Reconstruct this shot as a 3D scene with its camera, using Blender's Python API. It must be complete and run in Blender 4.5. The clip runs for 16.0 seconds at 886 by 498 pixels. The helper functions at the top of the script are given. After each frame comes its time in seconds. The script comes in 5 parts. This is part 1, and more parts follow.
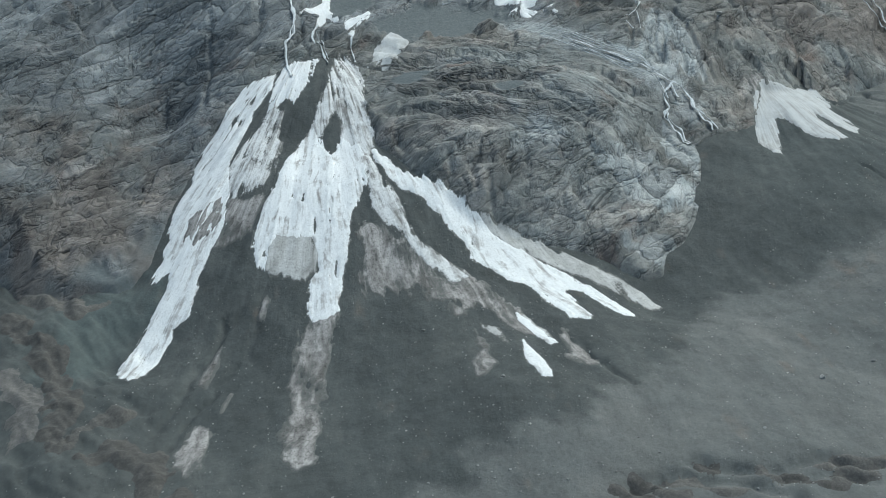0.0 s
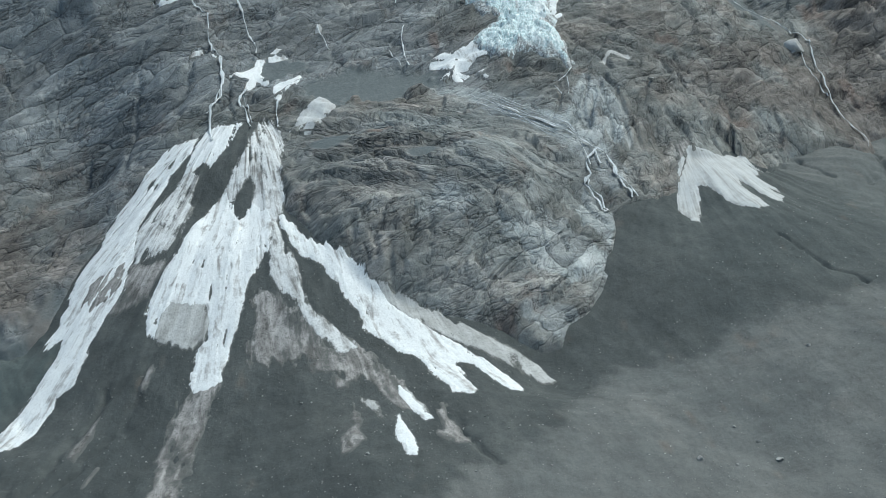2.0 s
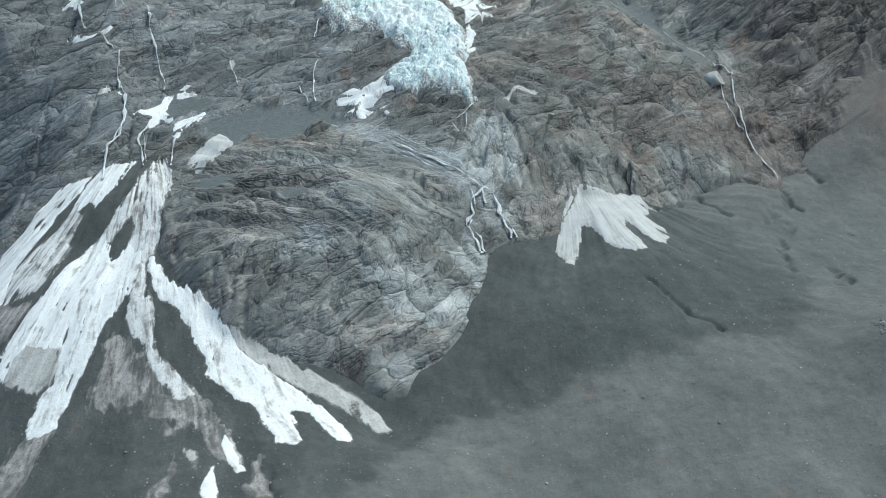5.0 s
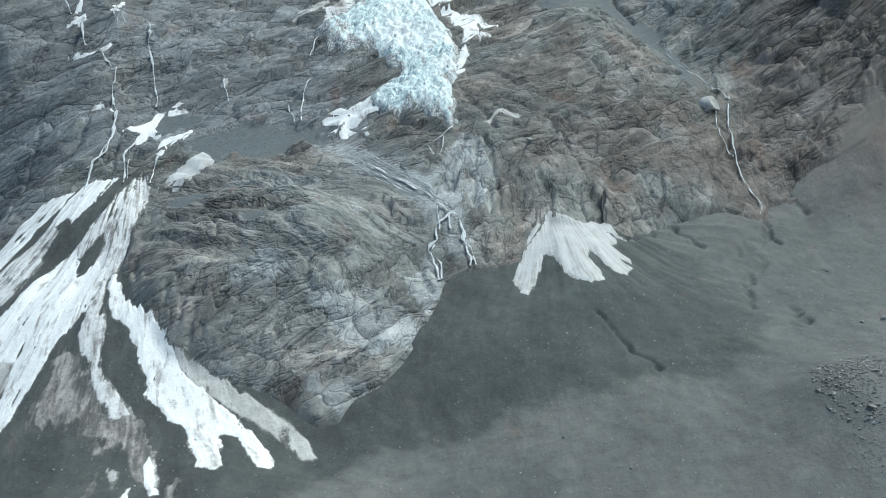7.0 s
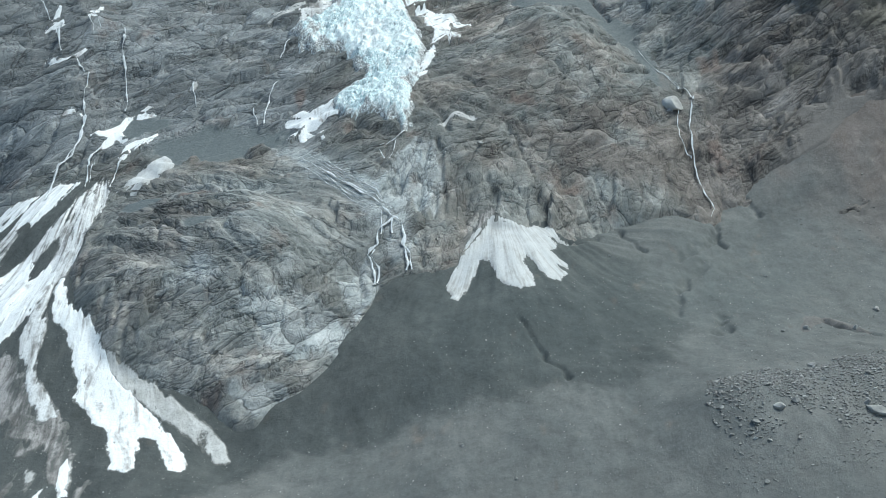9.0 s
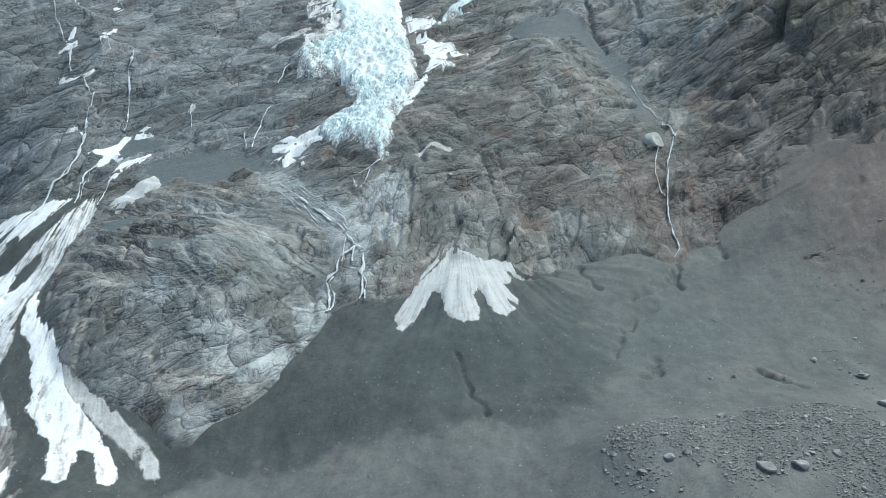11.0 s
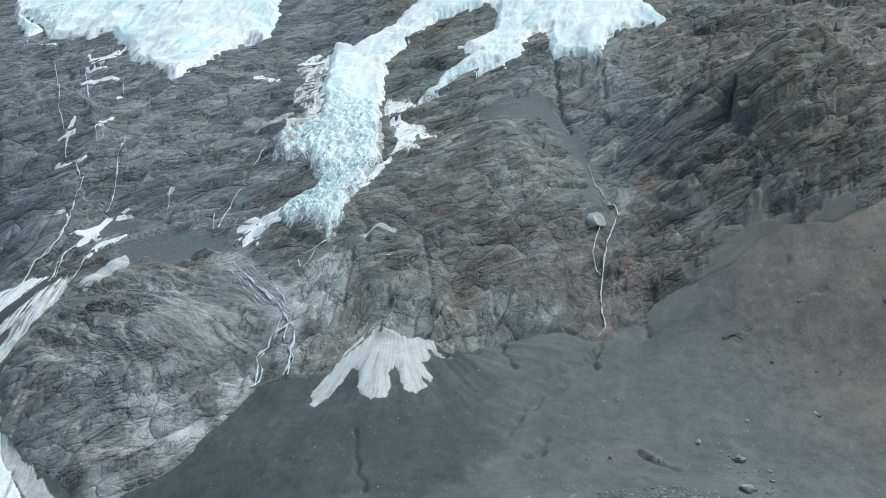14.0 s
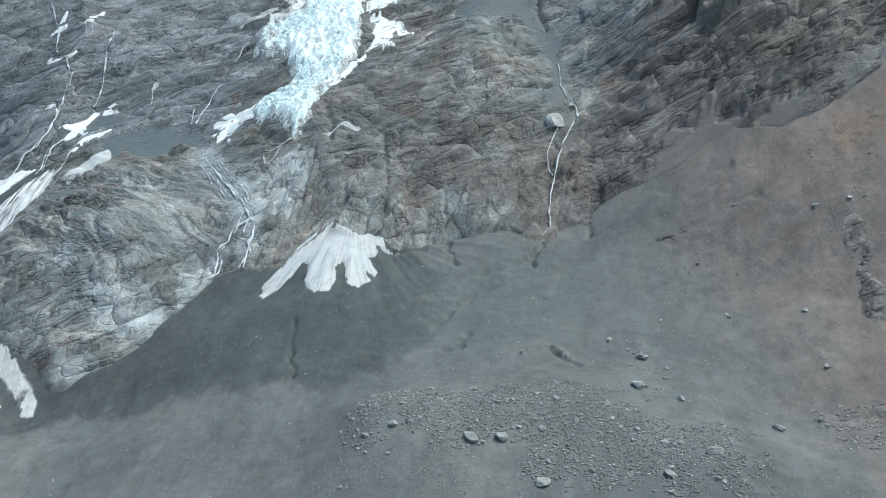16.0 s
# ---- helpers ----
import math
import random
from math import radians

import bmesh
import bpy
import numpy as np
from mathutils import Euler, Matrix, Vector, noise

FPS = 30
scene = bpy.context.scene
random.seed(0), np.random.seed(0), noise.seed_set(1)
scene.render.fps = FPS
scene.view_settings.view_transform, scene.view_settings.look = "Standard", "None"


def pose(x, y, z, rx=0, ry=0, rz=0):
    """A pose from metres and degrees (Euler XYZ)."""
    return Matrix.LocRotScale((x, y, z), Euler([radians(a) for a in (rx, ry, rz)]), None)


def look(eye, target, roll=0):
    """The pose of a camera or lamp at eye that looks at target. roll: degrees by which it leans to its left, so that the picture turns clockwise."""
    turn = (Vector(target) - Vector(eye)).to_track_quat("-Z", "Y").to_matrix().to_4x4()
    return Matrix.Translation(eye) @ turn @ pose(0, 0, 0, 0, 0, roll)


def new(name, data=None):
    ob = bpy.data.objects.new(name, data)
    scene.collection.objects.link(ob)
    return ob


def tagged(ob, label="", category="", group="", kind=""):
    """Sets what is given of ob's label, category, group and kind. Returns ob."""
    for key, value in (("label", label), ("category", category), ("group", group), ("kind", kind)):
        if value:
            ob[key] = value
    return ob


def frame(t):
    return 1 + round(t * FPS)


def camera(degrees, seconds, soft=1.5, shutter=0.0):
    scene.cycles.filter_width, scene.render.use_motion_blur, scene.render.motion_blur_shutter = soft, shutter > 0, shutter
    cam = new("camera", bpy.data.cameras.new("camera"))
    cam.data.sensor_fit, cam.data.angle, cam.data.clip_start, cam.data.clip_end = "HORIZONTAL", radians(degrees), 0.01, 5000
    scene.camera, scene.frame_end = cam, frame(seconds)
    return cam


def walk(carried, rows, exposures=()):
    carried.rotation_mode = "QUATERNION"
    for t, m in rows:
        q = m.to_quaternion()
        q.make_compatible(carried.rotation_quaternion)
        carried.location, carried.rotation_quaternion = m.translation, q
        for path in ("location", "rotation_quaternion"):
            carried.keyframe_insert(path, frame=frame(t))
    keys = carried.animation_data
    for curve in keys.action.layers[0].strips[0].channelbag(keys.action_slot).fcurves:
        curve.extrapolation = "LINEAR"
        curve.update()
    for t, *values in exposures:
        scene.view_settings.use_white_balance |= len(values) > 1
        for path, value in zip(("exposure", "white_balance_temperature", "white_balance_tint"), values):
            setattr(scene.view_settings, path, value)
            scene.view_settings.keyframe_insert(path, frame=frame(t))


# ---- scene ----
cam = camera(48.18, 16.0, soft=0.9)
PATH = [
    (0, (0.00, 0.00, 121.10), (19.62, 97.50, 110.69), -2.29),
    (0.5, (13.33, -0.67, 122.12), (32.33, 96.86, 110.88), -2.35),
    (1, (26.74, -1.01, 123.18), (45.46, 96.68, 112.96), -2.26),
    (1.5, (40.28, -1.15, 123.86), (58.93, 96.91, 117.77), -1.79),
    (2, (53.54, -1.58, 124.42), (71.60, 96.66, 119.62), -1.91),
    (2.5, (66.88, -2.53, 125.33), (84.01, 95.95, 122.45), -1.98),
    (3, (80.27, -4.20, 126.72), (96.22, 94.48, 123.86), -1.96),
    (3.5, (93.43, -6.38, 128.57), (108.45, 92.42, 125.05), -2.13),
    (4, (106.86, -8.47, 130.87), (121.20, 90.42, 126.85), -2.11),
    (4.5, (120.90, -10.59, 133.51), (135.07, 88.33, 129.75), -1.96),
    (5, (135.49, -12.63, 136.35), (149.52, 86.32, 132.87), -1.81),
    (5.2, (141.37, -13.33, 137.48), (155.27, 85.64, 134.15), -2.08),
    (7.3, (203.37, -19.90, 148.95), (207.90, 79.95, 145.88), -0.09),
    (7.5, (209.35, -20.66, 150.04), (212.68, 79.24, 147.06), -0.02),
    (8, (224.47, -22.85, 152.75), (225.78, 77.10, 149.63), -0.35),
    (8.5, (239.96, -25.29, 155.52), (240.94, 74.63, 151.69), -0.76),
    (8.7, (246.29, -26.29, 156.71), (247.25, 73.59, 151.87), -0.65),
    (10.8, (313.71, -36.34, 170.65), (306.94, 63.31, 165.66), 1.43),
    (11, (320.20, -37.10, 171.68), (312.84, 62.55, 167.60), 1.64),
    (11.5, (336.54, -38.67, 173.50), (328.19, 60.97, 172.17), 1.93),
    (12, (353.05, -40.58, 175.11), (344.23, 59.02, 176.35), 2.41),
    (12.5, (369.19, -42.51, 177.35), (357.35, 56.79, 177.66), 3.00),
    (13, (385.24, -44.68, 179.94), (370.49, 54.21, 181.40), 3.10),
    (13.5, (401.67, -47.29, 182.50), (384.84, 51.27, 184.30), 2.12),
    (14, (418.63, -49.88, 185.29), (401.40, 48.61, 187.11), 1.66),
    (14.5, (435.78, -52.58, 188.39), (417.85, 45.79, 188.97), 2.05),
    (15, (452.73, -55.53, 191.87), (433.69, 42.60, 189.00), 2.83),
    (15.5, (469.58, -58.57, 195.45), (448.34, 38.89, 188.29), 2.85),
    (16, (485.93, -61.75, 199.04), (463.53, 35.16, 188.71), 2.27),
]
walk(cam, [(t, look(eye, target, roll)) for t, eye, target, roll in PATH],
     [(0, -0.06, 6250, -2), (4, 0.09, 6250, -2), (8, 0.25, 6220, -2), (11, 0.30, 6130, -2), (12, 0.20, 6110, -2), (13, 0.16, 6080, -2), (14, 0.06, 6080, -2), (15, 0.20, 6080, -2), (16, 0.38, 6080, -2)])

# ---- light ----
world = bpy.data.worlds.new("sky")
scene.world = world
world.use_nodes = True
sky = world.node_tree.nodes.new("ShaderNodeTexSky")
sky.sky_type, sky.sun_disc = "NISHITA", False
sky.sun_elevation, sky.sun_rotation = radians(58), radians(68)
sky.dust_density, sky.air_density = 2.5, 1.0
background = world.node_tree.nodes["Background"]
background.inputs["Strength"].default_value = 0.13
world.node_tree.links.new(sky.outputs[0], background.inputs["Color"])

sun = new("sun", bpy.data.lights.new("sun", "SUN"))
sun.data.energy, sun.data.angle, sun.data.color = 2.5, radians(20), (1.0, 0.97, 0.93)
sun.matrix_world = look((240, 40, 600), (0, 0, 0))

# ---- materials ----
LEANS = (0.66, -0.32, 1.33)  # ways in which the rock slabs run, in radians from level

def material(name):
    m = bpy.data.materials.new(name)
    m.use_nodes = True
    return m, m.node_tree.nodes, m.node_tree.links, m.node_tree.nodes["Principled BSDF"]


def noise_node(nodes, links, scale, detail=6.0, rough=0.6, stretch=(1, 1, 1), turn=(0, 0, 0), distort=0.0, way="POINT"):
    place, shift, tex = nodes.new("ShaderNodeTexCoord"), nodes.new("ShaderNodeMapping"), nodes.new("ShaderNodeTexNoise")
    shift.vector_type = way
    shift.inputs["Scale"].default_value, shift.inputs["Rotation"].default_value = stretch, turn
    tex.inputs["Scale"].default_value, tex.inputs["Detail"].default_value = scale, detail
    tex.inputs["Roughness"].default_value, tex.inputs["Distortion"].default_value = rough, distort
    links.new(place.outputs["Object"], shift.inputs["Vector"])
    links.new(shift.outputs[0], tex.inputs["Vector"])
    return tex


def ramp(nodes, links, source, stops):
    r = nodes.new("ShaderNodeValToRGB")
    while len(r.color_ramp.elements) < len(stops):
        r.color_ramp.elements.new(0.5)
    for e, (at, c) in zip(r.color_ramp.elements, stops):
        e.position, e.color = at, (*c, 1) if len(c) == 3 else c
    links.new(source, r.inputs[0])
    return r.outputs[0]


def grey(v):
    return (v, v, v)


def mix(nodes, links, how, factor, a, b):
    m = nodes.new("ShaderNodeMix")
    m.data_type, m.blend_type = "RGBA", how
    for socket, value in ((m.inputs["Factor"], factor), (m.inputs["A"], a), (m.inputs["B"], b)):
        if isinstance(value, (int, float)):
            socket.default_value = value
        elif isinstance(value, tuple):
            socket.default_value = (*value, 1)
        else:
            links.new(value, socket)
    return m.outputs["Result"]


def channel(nodes, links, name):
    a, s = nodes.new("ShaderNodeAttribute"), nodes.new("ShaderNodeSeparateColor")
    a.attribute_name = name
    links.new(a.outputs["Color"], s.inputs[0])
    return s.outputs


def bump(nodes, links, shader, sources, distance=1.0):
    last = None
    for height, strength in sources:
        b = nodes.new("ShaderNodeBump")
        b.inputs["Strength"].default_value, b.inputs["Distance"].default_value = strength, distance
        links.new(height, b.inputs["Height"])
        if last is not None:
            links.new(last, b.inputs["Normal"])
        last = b.outputs[0]
    links.new(last, shader.inputs["Normal"])


def vector_sum(nodes, links, base, colour, much):
    """A place shifted by a noise colour."""
    m = nodes.new("ShaderNodeVectorMath")
    m.operation = "MULTIPLY_ADD"
    links.new(colour, m.inputs[0])
    m.inputs[1].default_value = (much, much, much)
    links.new(base, m.inputs[2])
    return m.outputs[0]


def rock_material():
    """Grey rock in slabs, whose grain, tone and joints follow the lie of the beds."""
    m, n, l, s = material("fractured_rock")
    lay, zone = channel(n, l, "lay"), channel(n, l, "zone")
    cover, rusty = n.new("ShaderNodeAttribute"), n.new("ShaderNodeAttribute")
    cover.attribute_name, rusty.attribute_name = "zone", "lay"
    place = n.new("ShaderNodeTexCoord").outputs["Object"]
    place = vector_sum(n, l, place, noise_node(n, l, 0.035, 3, 0.5).outputs["Color"], 13.0)
    place = vector_sum(n, l, place, noise_node(n, l, 0.22, 3, 0.5).outputs["Color"], 1.8)

    def blend(values):
        """The sum of three values, weighed by the shares of the three ways."""
        total = None
        for share, value in zip(lay, values):
            times = n.new("ShaderNodeMath")
            times.operation = "MULTIPLY_ADD"
            l.new(value, times.inputs[0])
            l.new(share, times.inputs[1])
            if total is None:
                times.inputs[2].default_value = 0.0
            else:
                l.new(total, times.inputs[2])
            total = times.outputs[0]
        return total

    def laid(scale, detail, rough, length, distort):
        return blend([noise_node(n, l, scale, detail, rough, (length, 1, 1), (0, -lean, 0), distort, "TEXTURE").outputs[0] for lean in LEANS])

    def joints(scale, length, tones=False):
        """Distance to the joints between slabs, and a tone for each slab."""
        gaps, shades = [], []
        for lean in LEANS:
            shift = n.new("ShaderNodeMapping")
            shift.vector_type = "TEXTURE"
            shift.inputs["Scale"].default_value, shift.inputs["Rotation"].default_value = (length, 1.6, 1), (0, -lean, 0)
            l.new(place, shift.inputs["Vector"])
            for kind_of in ("DISTANCE_TO_EDGE", "F1")[:2 if tones else 1]:
                cells = n.new("ShaderNodeTexVoronoi")
                cells.feature = kind_of
                cells.inputs["Scale"].default_value = scale
                l.new(shift.outputs[0], cells.inputs["Vector"])
                if kind_of == "F1":
                    part_of = n.new("ShaderNodeSeparateColor")
                    l.new(cells.outputs["Color"], part_of.inputs[0])
                    shades.append(part_of.outputs[0])
                else:
                    gaps.append(cells.outputs["Distance"])
        return blend(gaps), blend(shades) if tones else None

    def bedded(scale, twist):
        """Thin ledges, one above the other, along the beds."""
        bands = []
        for lean in LEANS:
            shift, wave = n.new("ShaderNodeMapping"), n.new("ShaderNodeTexWave")
            shift.vector_type = "TEXTURE"
            shift.inputs["Scale"].default_value, shift.inputs["Rotation"].default_value = (2.2, 1.4, 1), (0, -lean, 0)
            l.new(place, shift.inputs["Vector"])
            wave.wave_profile, wave.bands_direction = "SAW", "Z"
            wave.inputs["Scale"].default_value, wave.inputs["Distortion"].default_value = scale, twist
            wave.inputs["Detail"].default_value, wave.inputs["Detail Scale"].default_value, wave.inputs["Detail Roughness"].default_value = 2.0, 0.8, 0.5
            l.new(shift.outputs[0], wave.inputs["Vector"])
            bands.append(wave.outputs["Fac"])
        return blend(bands)

    def ridge(value):
        """How far a value lies from its middle."""
        less, size = n.new("ShaderNodeMath"), n.new("ShaderNodeMath")
        less.operation, size.operation = "SUBTRACT", "ABSOLUTE"
        less.inputs[1].default_value = 0.5
        l.new(value, less.inputs[0])
        l.new(less.outputs[0], size.inputs[0])
        return size.outputs[0]

    broad = noise_node(n, l, 0.016, 5, 0.6, (1, 1, 1.3)).outputs[0]
    streak = laid(0.075, 6, 0.56, 2.2, 0.4)
    big, big_tone = joints(0.064, 3.4, True)
    mid, mid_tone = joints(0.18, 3.2, True)
    small, _ = joints(0.46, 2.6)
    fine = noise_node(n, l, 0.6, 8, 0.74, (1, 1, 1)).outputs[0]
    stain = noise_node(n, l, 0.045, 6, 0.62, (1, 1, 0.5)).outputs[0]
    gone = noise_node(n, l, 0.022, 6, 0.62, (1, 1, 1.4)).outputs[0]
    base = ramp(n, l, streak, [(0.30, (0.082, 0.086, 0.082)), (0.44, (0.135, 0.139, 0.132)), (0.56, (0.185, 0.187, 0.177)), (0.68, (0.285, 0.284, 0.27))])
    tone = ramp(n, l, broad, [(0.38, (0.78, 0.86, 0.89)), (0.50, (0.99, 1.0, 0.98)), (0.62, (1.16, 1.03, 0.95))])
    base = mix(n, l, "MULTIPLY", 0.9, base, tone)
    slaty, split = n.new("ShaderNodeAttribute"), n.new("ShaderNodeSeparateXYZ")
    slaty.attribute_name = "flow"
    l.new(slaty.outputs["Vector"], split.inputs[0])
    slate_rock = ramp(n, l, streak, [(0.30, (0.085, 0.098, 0.106)), (0.46, (0.125, 0.140, 0.149)), (0.58, (0.156, 0.172, 0.181)), (0.70, (0.225, 0.241, 0.248))])
    base = mix(n, l, "MIX", split.outputs[0], base, slate_rock)
    pale = ramp(n, l, streak, [(0.30, (0.20, 0.222, 0.225)), (0.46, (0.31, 0.337, 0.338)), (0.64, (0.42, 0.44, 0.435))])
    base = mix(n, l, "MIX", zone[0], base, pale)
    brown = ramp(n, l, streak, [(0.32, (0.074, 0.066, 0.060)), (0.48, (0.134, 0.119, 0.107)), (0.58, (0.174, 0.156, 0.141)), (0.70, (0.255, 0.233, 0.213))])
    base = mix(n, l, "MIX", zone[1], base, brown)
    rust = ramp(n, l, stain, [(0.58, grey(0.0)), (0.74, grey(0.6))])
    base = mix(n, l, "MIX", rust, base, (0.16, 0.112, 0.092))
    base = mix(n, l, "MIX", rusty.outputs["Alpha"], base, (0.17, 0.112, 0.09))
    moss = ramp(n, l, fine, [(0.30, (0.078, 0.074, 0.050)), (0.55, (0.122, 0.116, 0.080)), (0.75, (0.175, 0.166, 0.120))])
    base = mix(n, l, "MIX", zone[2], base, moss)
    for shade, low, high in ((big_tone, 0.76, 1.22), (mid_tone, 0.84, 1.16)):
        base = mix(n, l, "MULTIPLY", 1.0, base, ramp(n, l, shade, [(0.1, grey(low)), (0.9, grey(high))]))
    open_joint = ramp(n, l, gone, [(0.42, grey(0.0)), (0.60, grey(1.0))])
    reliefs = []
    for gap, wide, dark, strong in ((big, 0.020, 0.3, 0.45), (mid, 0.040, 0.3, 0.42), (small, 0.06, 0.4, 0.3)):
        crack = ramp(n, l, gap, [(0.0, grey(dark)), (wide * 0.5, grey(0.5 + 0.5 * dark)), (wide, grey(1.0))])
        held = crack if gap is big else mix(n, l, "MIX", open_joint, (1.0, 1.0, 1.0), crack)
        base = mix(n, l, "MULTIPLY", strong, base, held)
        height = ramp(n, l, gap, [(0.0, grey(0.0)), (wide * 1.2, grey(0.6)), (wide * 5, grey(1.0))])
        reliefs.append(height if gap is big else mix(n, l, "MIX", open_joint, (0.85, 0.85, 0.85), height))
    beds = [bedded(0.075, 7.0)]
    for rough_line, wide in ((laid(0.05, 5, 0.55, 3.6, 0.5), 0.013), (noise_node(n, l, 0.06, 5, 0.55, (1.0, 1.0, 0.7), distort=0.6).outputs[0], 0.010)):
        split_line = ridge(rough_line)
        base = mix(n, l, "MULTIPLY", 0.7, base, ramp(n, l, split_line, [(0.0, grey(0.45)), (wide, grey(1.0))]))
        reliefs.append(ramp(n, l, split_line, [(0.0, grey(0.0)), (2 * wide, grey(0.9))]))
    speck = ramp(n, l, fine, [(0.32, grey(0.55)), (0.48, grey(1.0)), (0.64, grey(1.3))])
    base = mix(n, l, "MULTIPLY", 0.6, base, speck)
    gravel = ramp(n, l, fine, [(0.3, (0.078, 0.096, 0.101)), (0.5, (0.108, 0.130, 0.136)), (0.72, (0.155, 0.178, 0.183))])
    gravel = mix(n, l, "MIX", zone[1], gravel, (0.165, 0.149, 0.135))
    base = mix(n, l, "MIX", cover.outputs["Alpha"], base, gravel)
    l.new(base, s.inputs["Base Color"])
    s.inputs["Roughness"].default_value = 0.8
    levels = (0.5, 0.9, 0.9, 0.9, 0.9, 0.9, 0.5)
    relief = [mix(n, l, "MIX", cover.outputs["Alpha"], height, grey(level)) for height, level in zip((streak, *reliefs, *beds), levels)]
    bump(n, l, s, list(zip(relief, (0.55, 0.45, 0.38, 0.2, 0.35, 0.3, 0.2))) + [(fine, 0.3)], 2.4)
    return m


def scree_material():
    m, n, l, s = material("scree")
    broad = noise_node(n, l, 0.02, 5, 0.6)
    wash = noise_node(n, l, 0.06, 7, 0.65, (1.0, 0.35, 0.6))
    gravel = noise_node(n, l, 0.7, 6, 0.75)
    grit = noise_node(n, l, 2.6, 3, 0.7)
    zone = channel(n, l, "zone")
    light = ramp(n, l, wash.outputs[0], [(0.3, (0.108, 0.116, 0.113)), (0.52, (0.135, 0.144, 0.140)), (0.72, (0.167, 0.175, 0.168))])
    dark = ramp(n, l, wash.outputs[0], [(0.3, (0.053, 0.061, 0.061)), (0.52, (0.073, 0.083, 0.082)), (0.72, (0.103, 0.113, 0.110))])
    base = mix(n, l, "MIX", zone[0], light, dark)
    # pinkish side slope scree, its colour lightened for haze and sun glare
    warm = ramp(n, l, wash.outputs[0], [(0.3, (0.152, 0.128, 0.113)), (0.52, (0.200, 0.169, 0.149)), (0.72, (0.256, 0.219, 0.194))])
    base = mix(n, l, "MIX", zone[1], base, warm)
    base = mix(n, l, "MIX", zone[2], base, (0.080, 0.102, 0.102))
    baked = n.new("ShaderNodeAttribute")
    baked.attribute_name = "zone"
    base = mix(n, l, "MIX", baked.outputs["Alpha"], base, (0.255, 0.178, 0.130))
    tone = ramp(n, l, broad.outputs[0], [(0.3, (0.83, 0.85, 0.86)), (0.5, (1.0, 1.0, 1.0)), (0.7, (1.15, 1.12, 1.10))])
    base = mix(n, l, "MULTIPLY", 1.0, base, tone)
    stones = ramp(n, l, gravel.outputs[0], [(0.30, grey(0.62)), (0.46, grey(0.95)), (0.62, grey(1.08)), (0.71, grey(1.7))])
    base = mix(n, l, "MULTIPLY", 0.55, base, stones)
    clods = noise_node(n, l, 0.16, 8, 0.68, (1.0, 0.6, 0.8))
    patchy = ramp(n, l, clods.outputs[0], [(0.32, grey(0.78)), (0.5, grey(1.0)), (0.68, grey(1.2))])
    base = mix(n, l, "MULTIPLY", 0.75, base, patchy)
    l.new(base, s.inputs["Base Color"])
    s.inputs["Roughness"].default_value = 0.92
    bump(n, l, s, [(clods.outputs[0], 0.5), (gravel.outputs[0], 0.35), (grit.outputs[0], 0.15)], 1.2)
    return m


def snow_material(name, clean, dirt, low, high, debris=(0.105, 0.110, 0.105), gritty=0.5):
    """Snow with dirt streaks along its flow, thinning into debris towards its rim."""
    m, n, l, s = material(name)
    flow, rim = n.new("ShaderNodeAttribute"), n.new("ShaderNodeAttribute")
    flow.attribute_name, rim.attribute_name = "flow", "rim"
    shift = n.new("ShaderNodeMapping")
    shift.inputs["Scale"].default_value = (0.55, 0.09, 1.0)
    wash, hair = n.new("ShaderNodeTexNoise"), n.new("ShaderNodeTexNoise")
    wash.inputs["Scale"].default_value, wash.inputs["Detail"].default_value, wash.inputs["Roughness"].default_value = 0.45, 9.0, 0.66
    hair.inputs["Scale"].default_value, hair.inputs["Detail"].default_value, hair.inputs["Roughness"].default_value = 2.2, 6.0, 0.7
    l.new(flow.outputs["Vector"], shift.inputs["Vector"])
    for tex in (wash, hair):
        tex.inputs["Distortion"].default_value = 0.4
        l.new(shift.outputs[0], tex.inputs["Vector"])
    fine = noise_node(n, l, 1.1, 6, 0.74)
    blot = noise_node(n, l, 0.16, 8, 0.68)
    soiled = n.new("ShaderNodeMath")
    soiled.operation = "MULTIPLY_ADD"
    soiled.inputs[1].default_value = 0.38
    l.new(blot.outputs[0], soiled.inputs[0])
    half = n.new("ShaderNodeMath")
    half.operation = "MULTIPLY_ADD"
    half.inputs[1].default_value, half.inputs[2].default_value = 0.82, -0.1
    l.new(wash.outputs[0], half.inputs[0])
    l.new(half.outputs[0], soiled.inputs[2])
    soil = ramp(n, l, soiled.outputs[0], [(low, grey(0.0)), (high, grey(1.0))])
    base = mix(n, l, "MIX", soil, clean, dirt)
    lines = ramp(n, l, hair.outputs[0], [(0.34, grey(0.66)), (0.46, grey(0.97)), (0.6, grey(1.0))])
    base = mix(n, l, "MULTIPLY", 0.25, base, lines)
    speck = ramp(n, l, fine.outputs[0], [(0.36, grey(0.35)), (0.47, grey(0.92)), (0.6, grey(1.1))])
    base = mix(n, l, "MULTIPLY", gritty, base, speck)
    thin = n.new("ShaderNodeMath")
    thin.operation = "ADD"
    l.new(rim.outputs["Fac"], thin.inputs[0])
    l.new(fine.outputs[0], thin.inputs[1])
    worn = ramp(n, l, thin.outputs[0], [(0.80, grey(0.0)), (1.05, grey(1.0))])
    base = mix(n, l, "MIX", worn, base, debris)
    l.new(base, s.inputs["Base Color"])
    s.inputs["Roughness"].default_value = 0.75
    bump(n, l, s, [(wash.outputs[0], 0.3), (fine.outputs[0], 0.3)], 0.7)
    return m


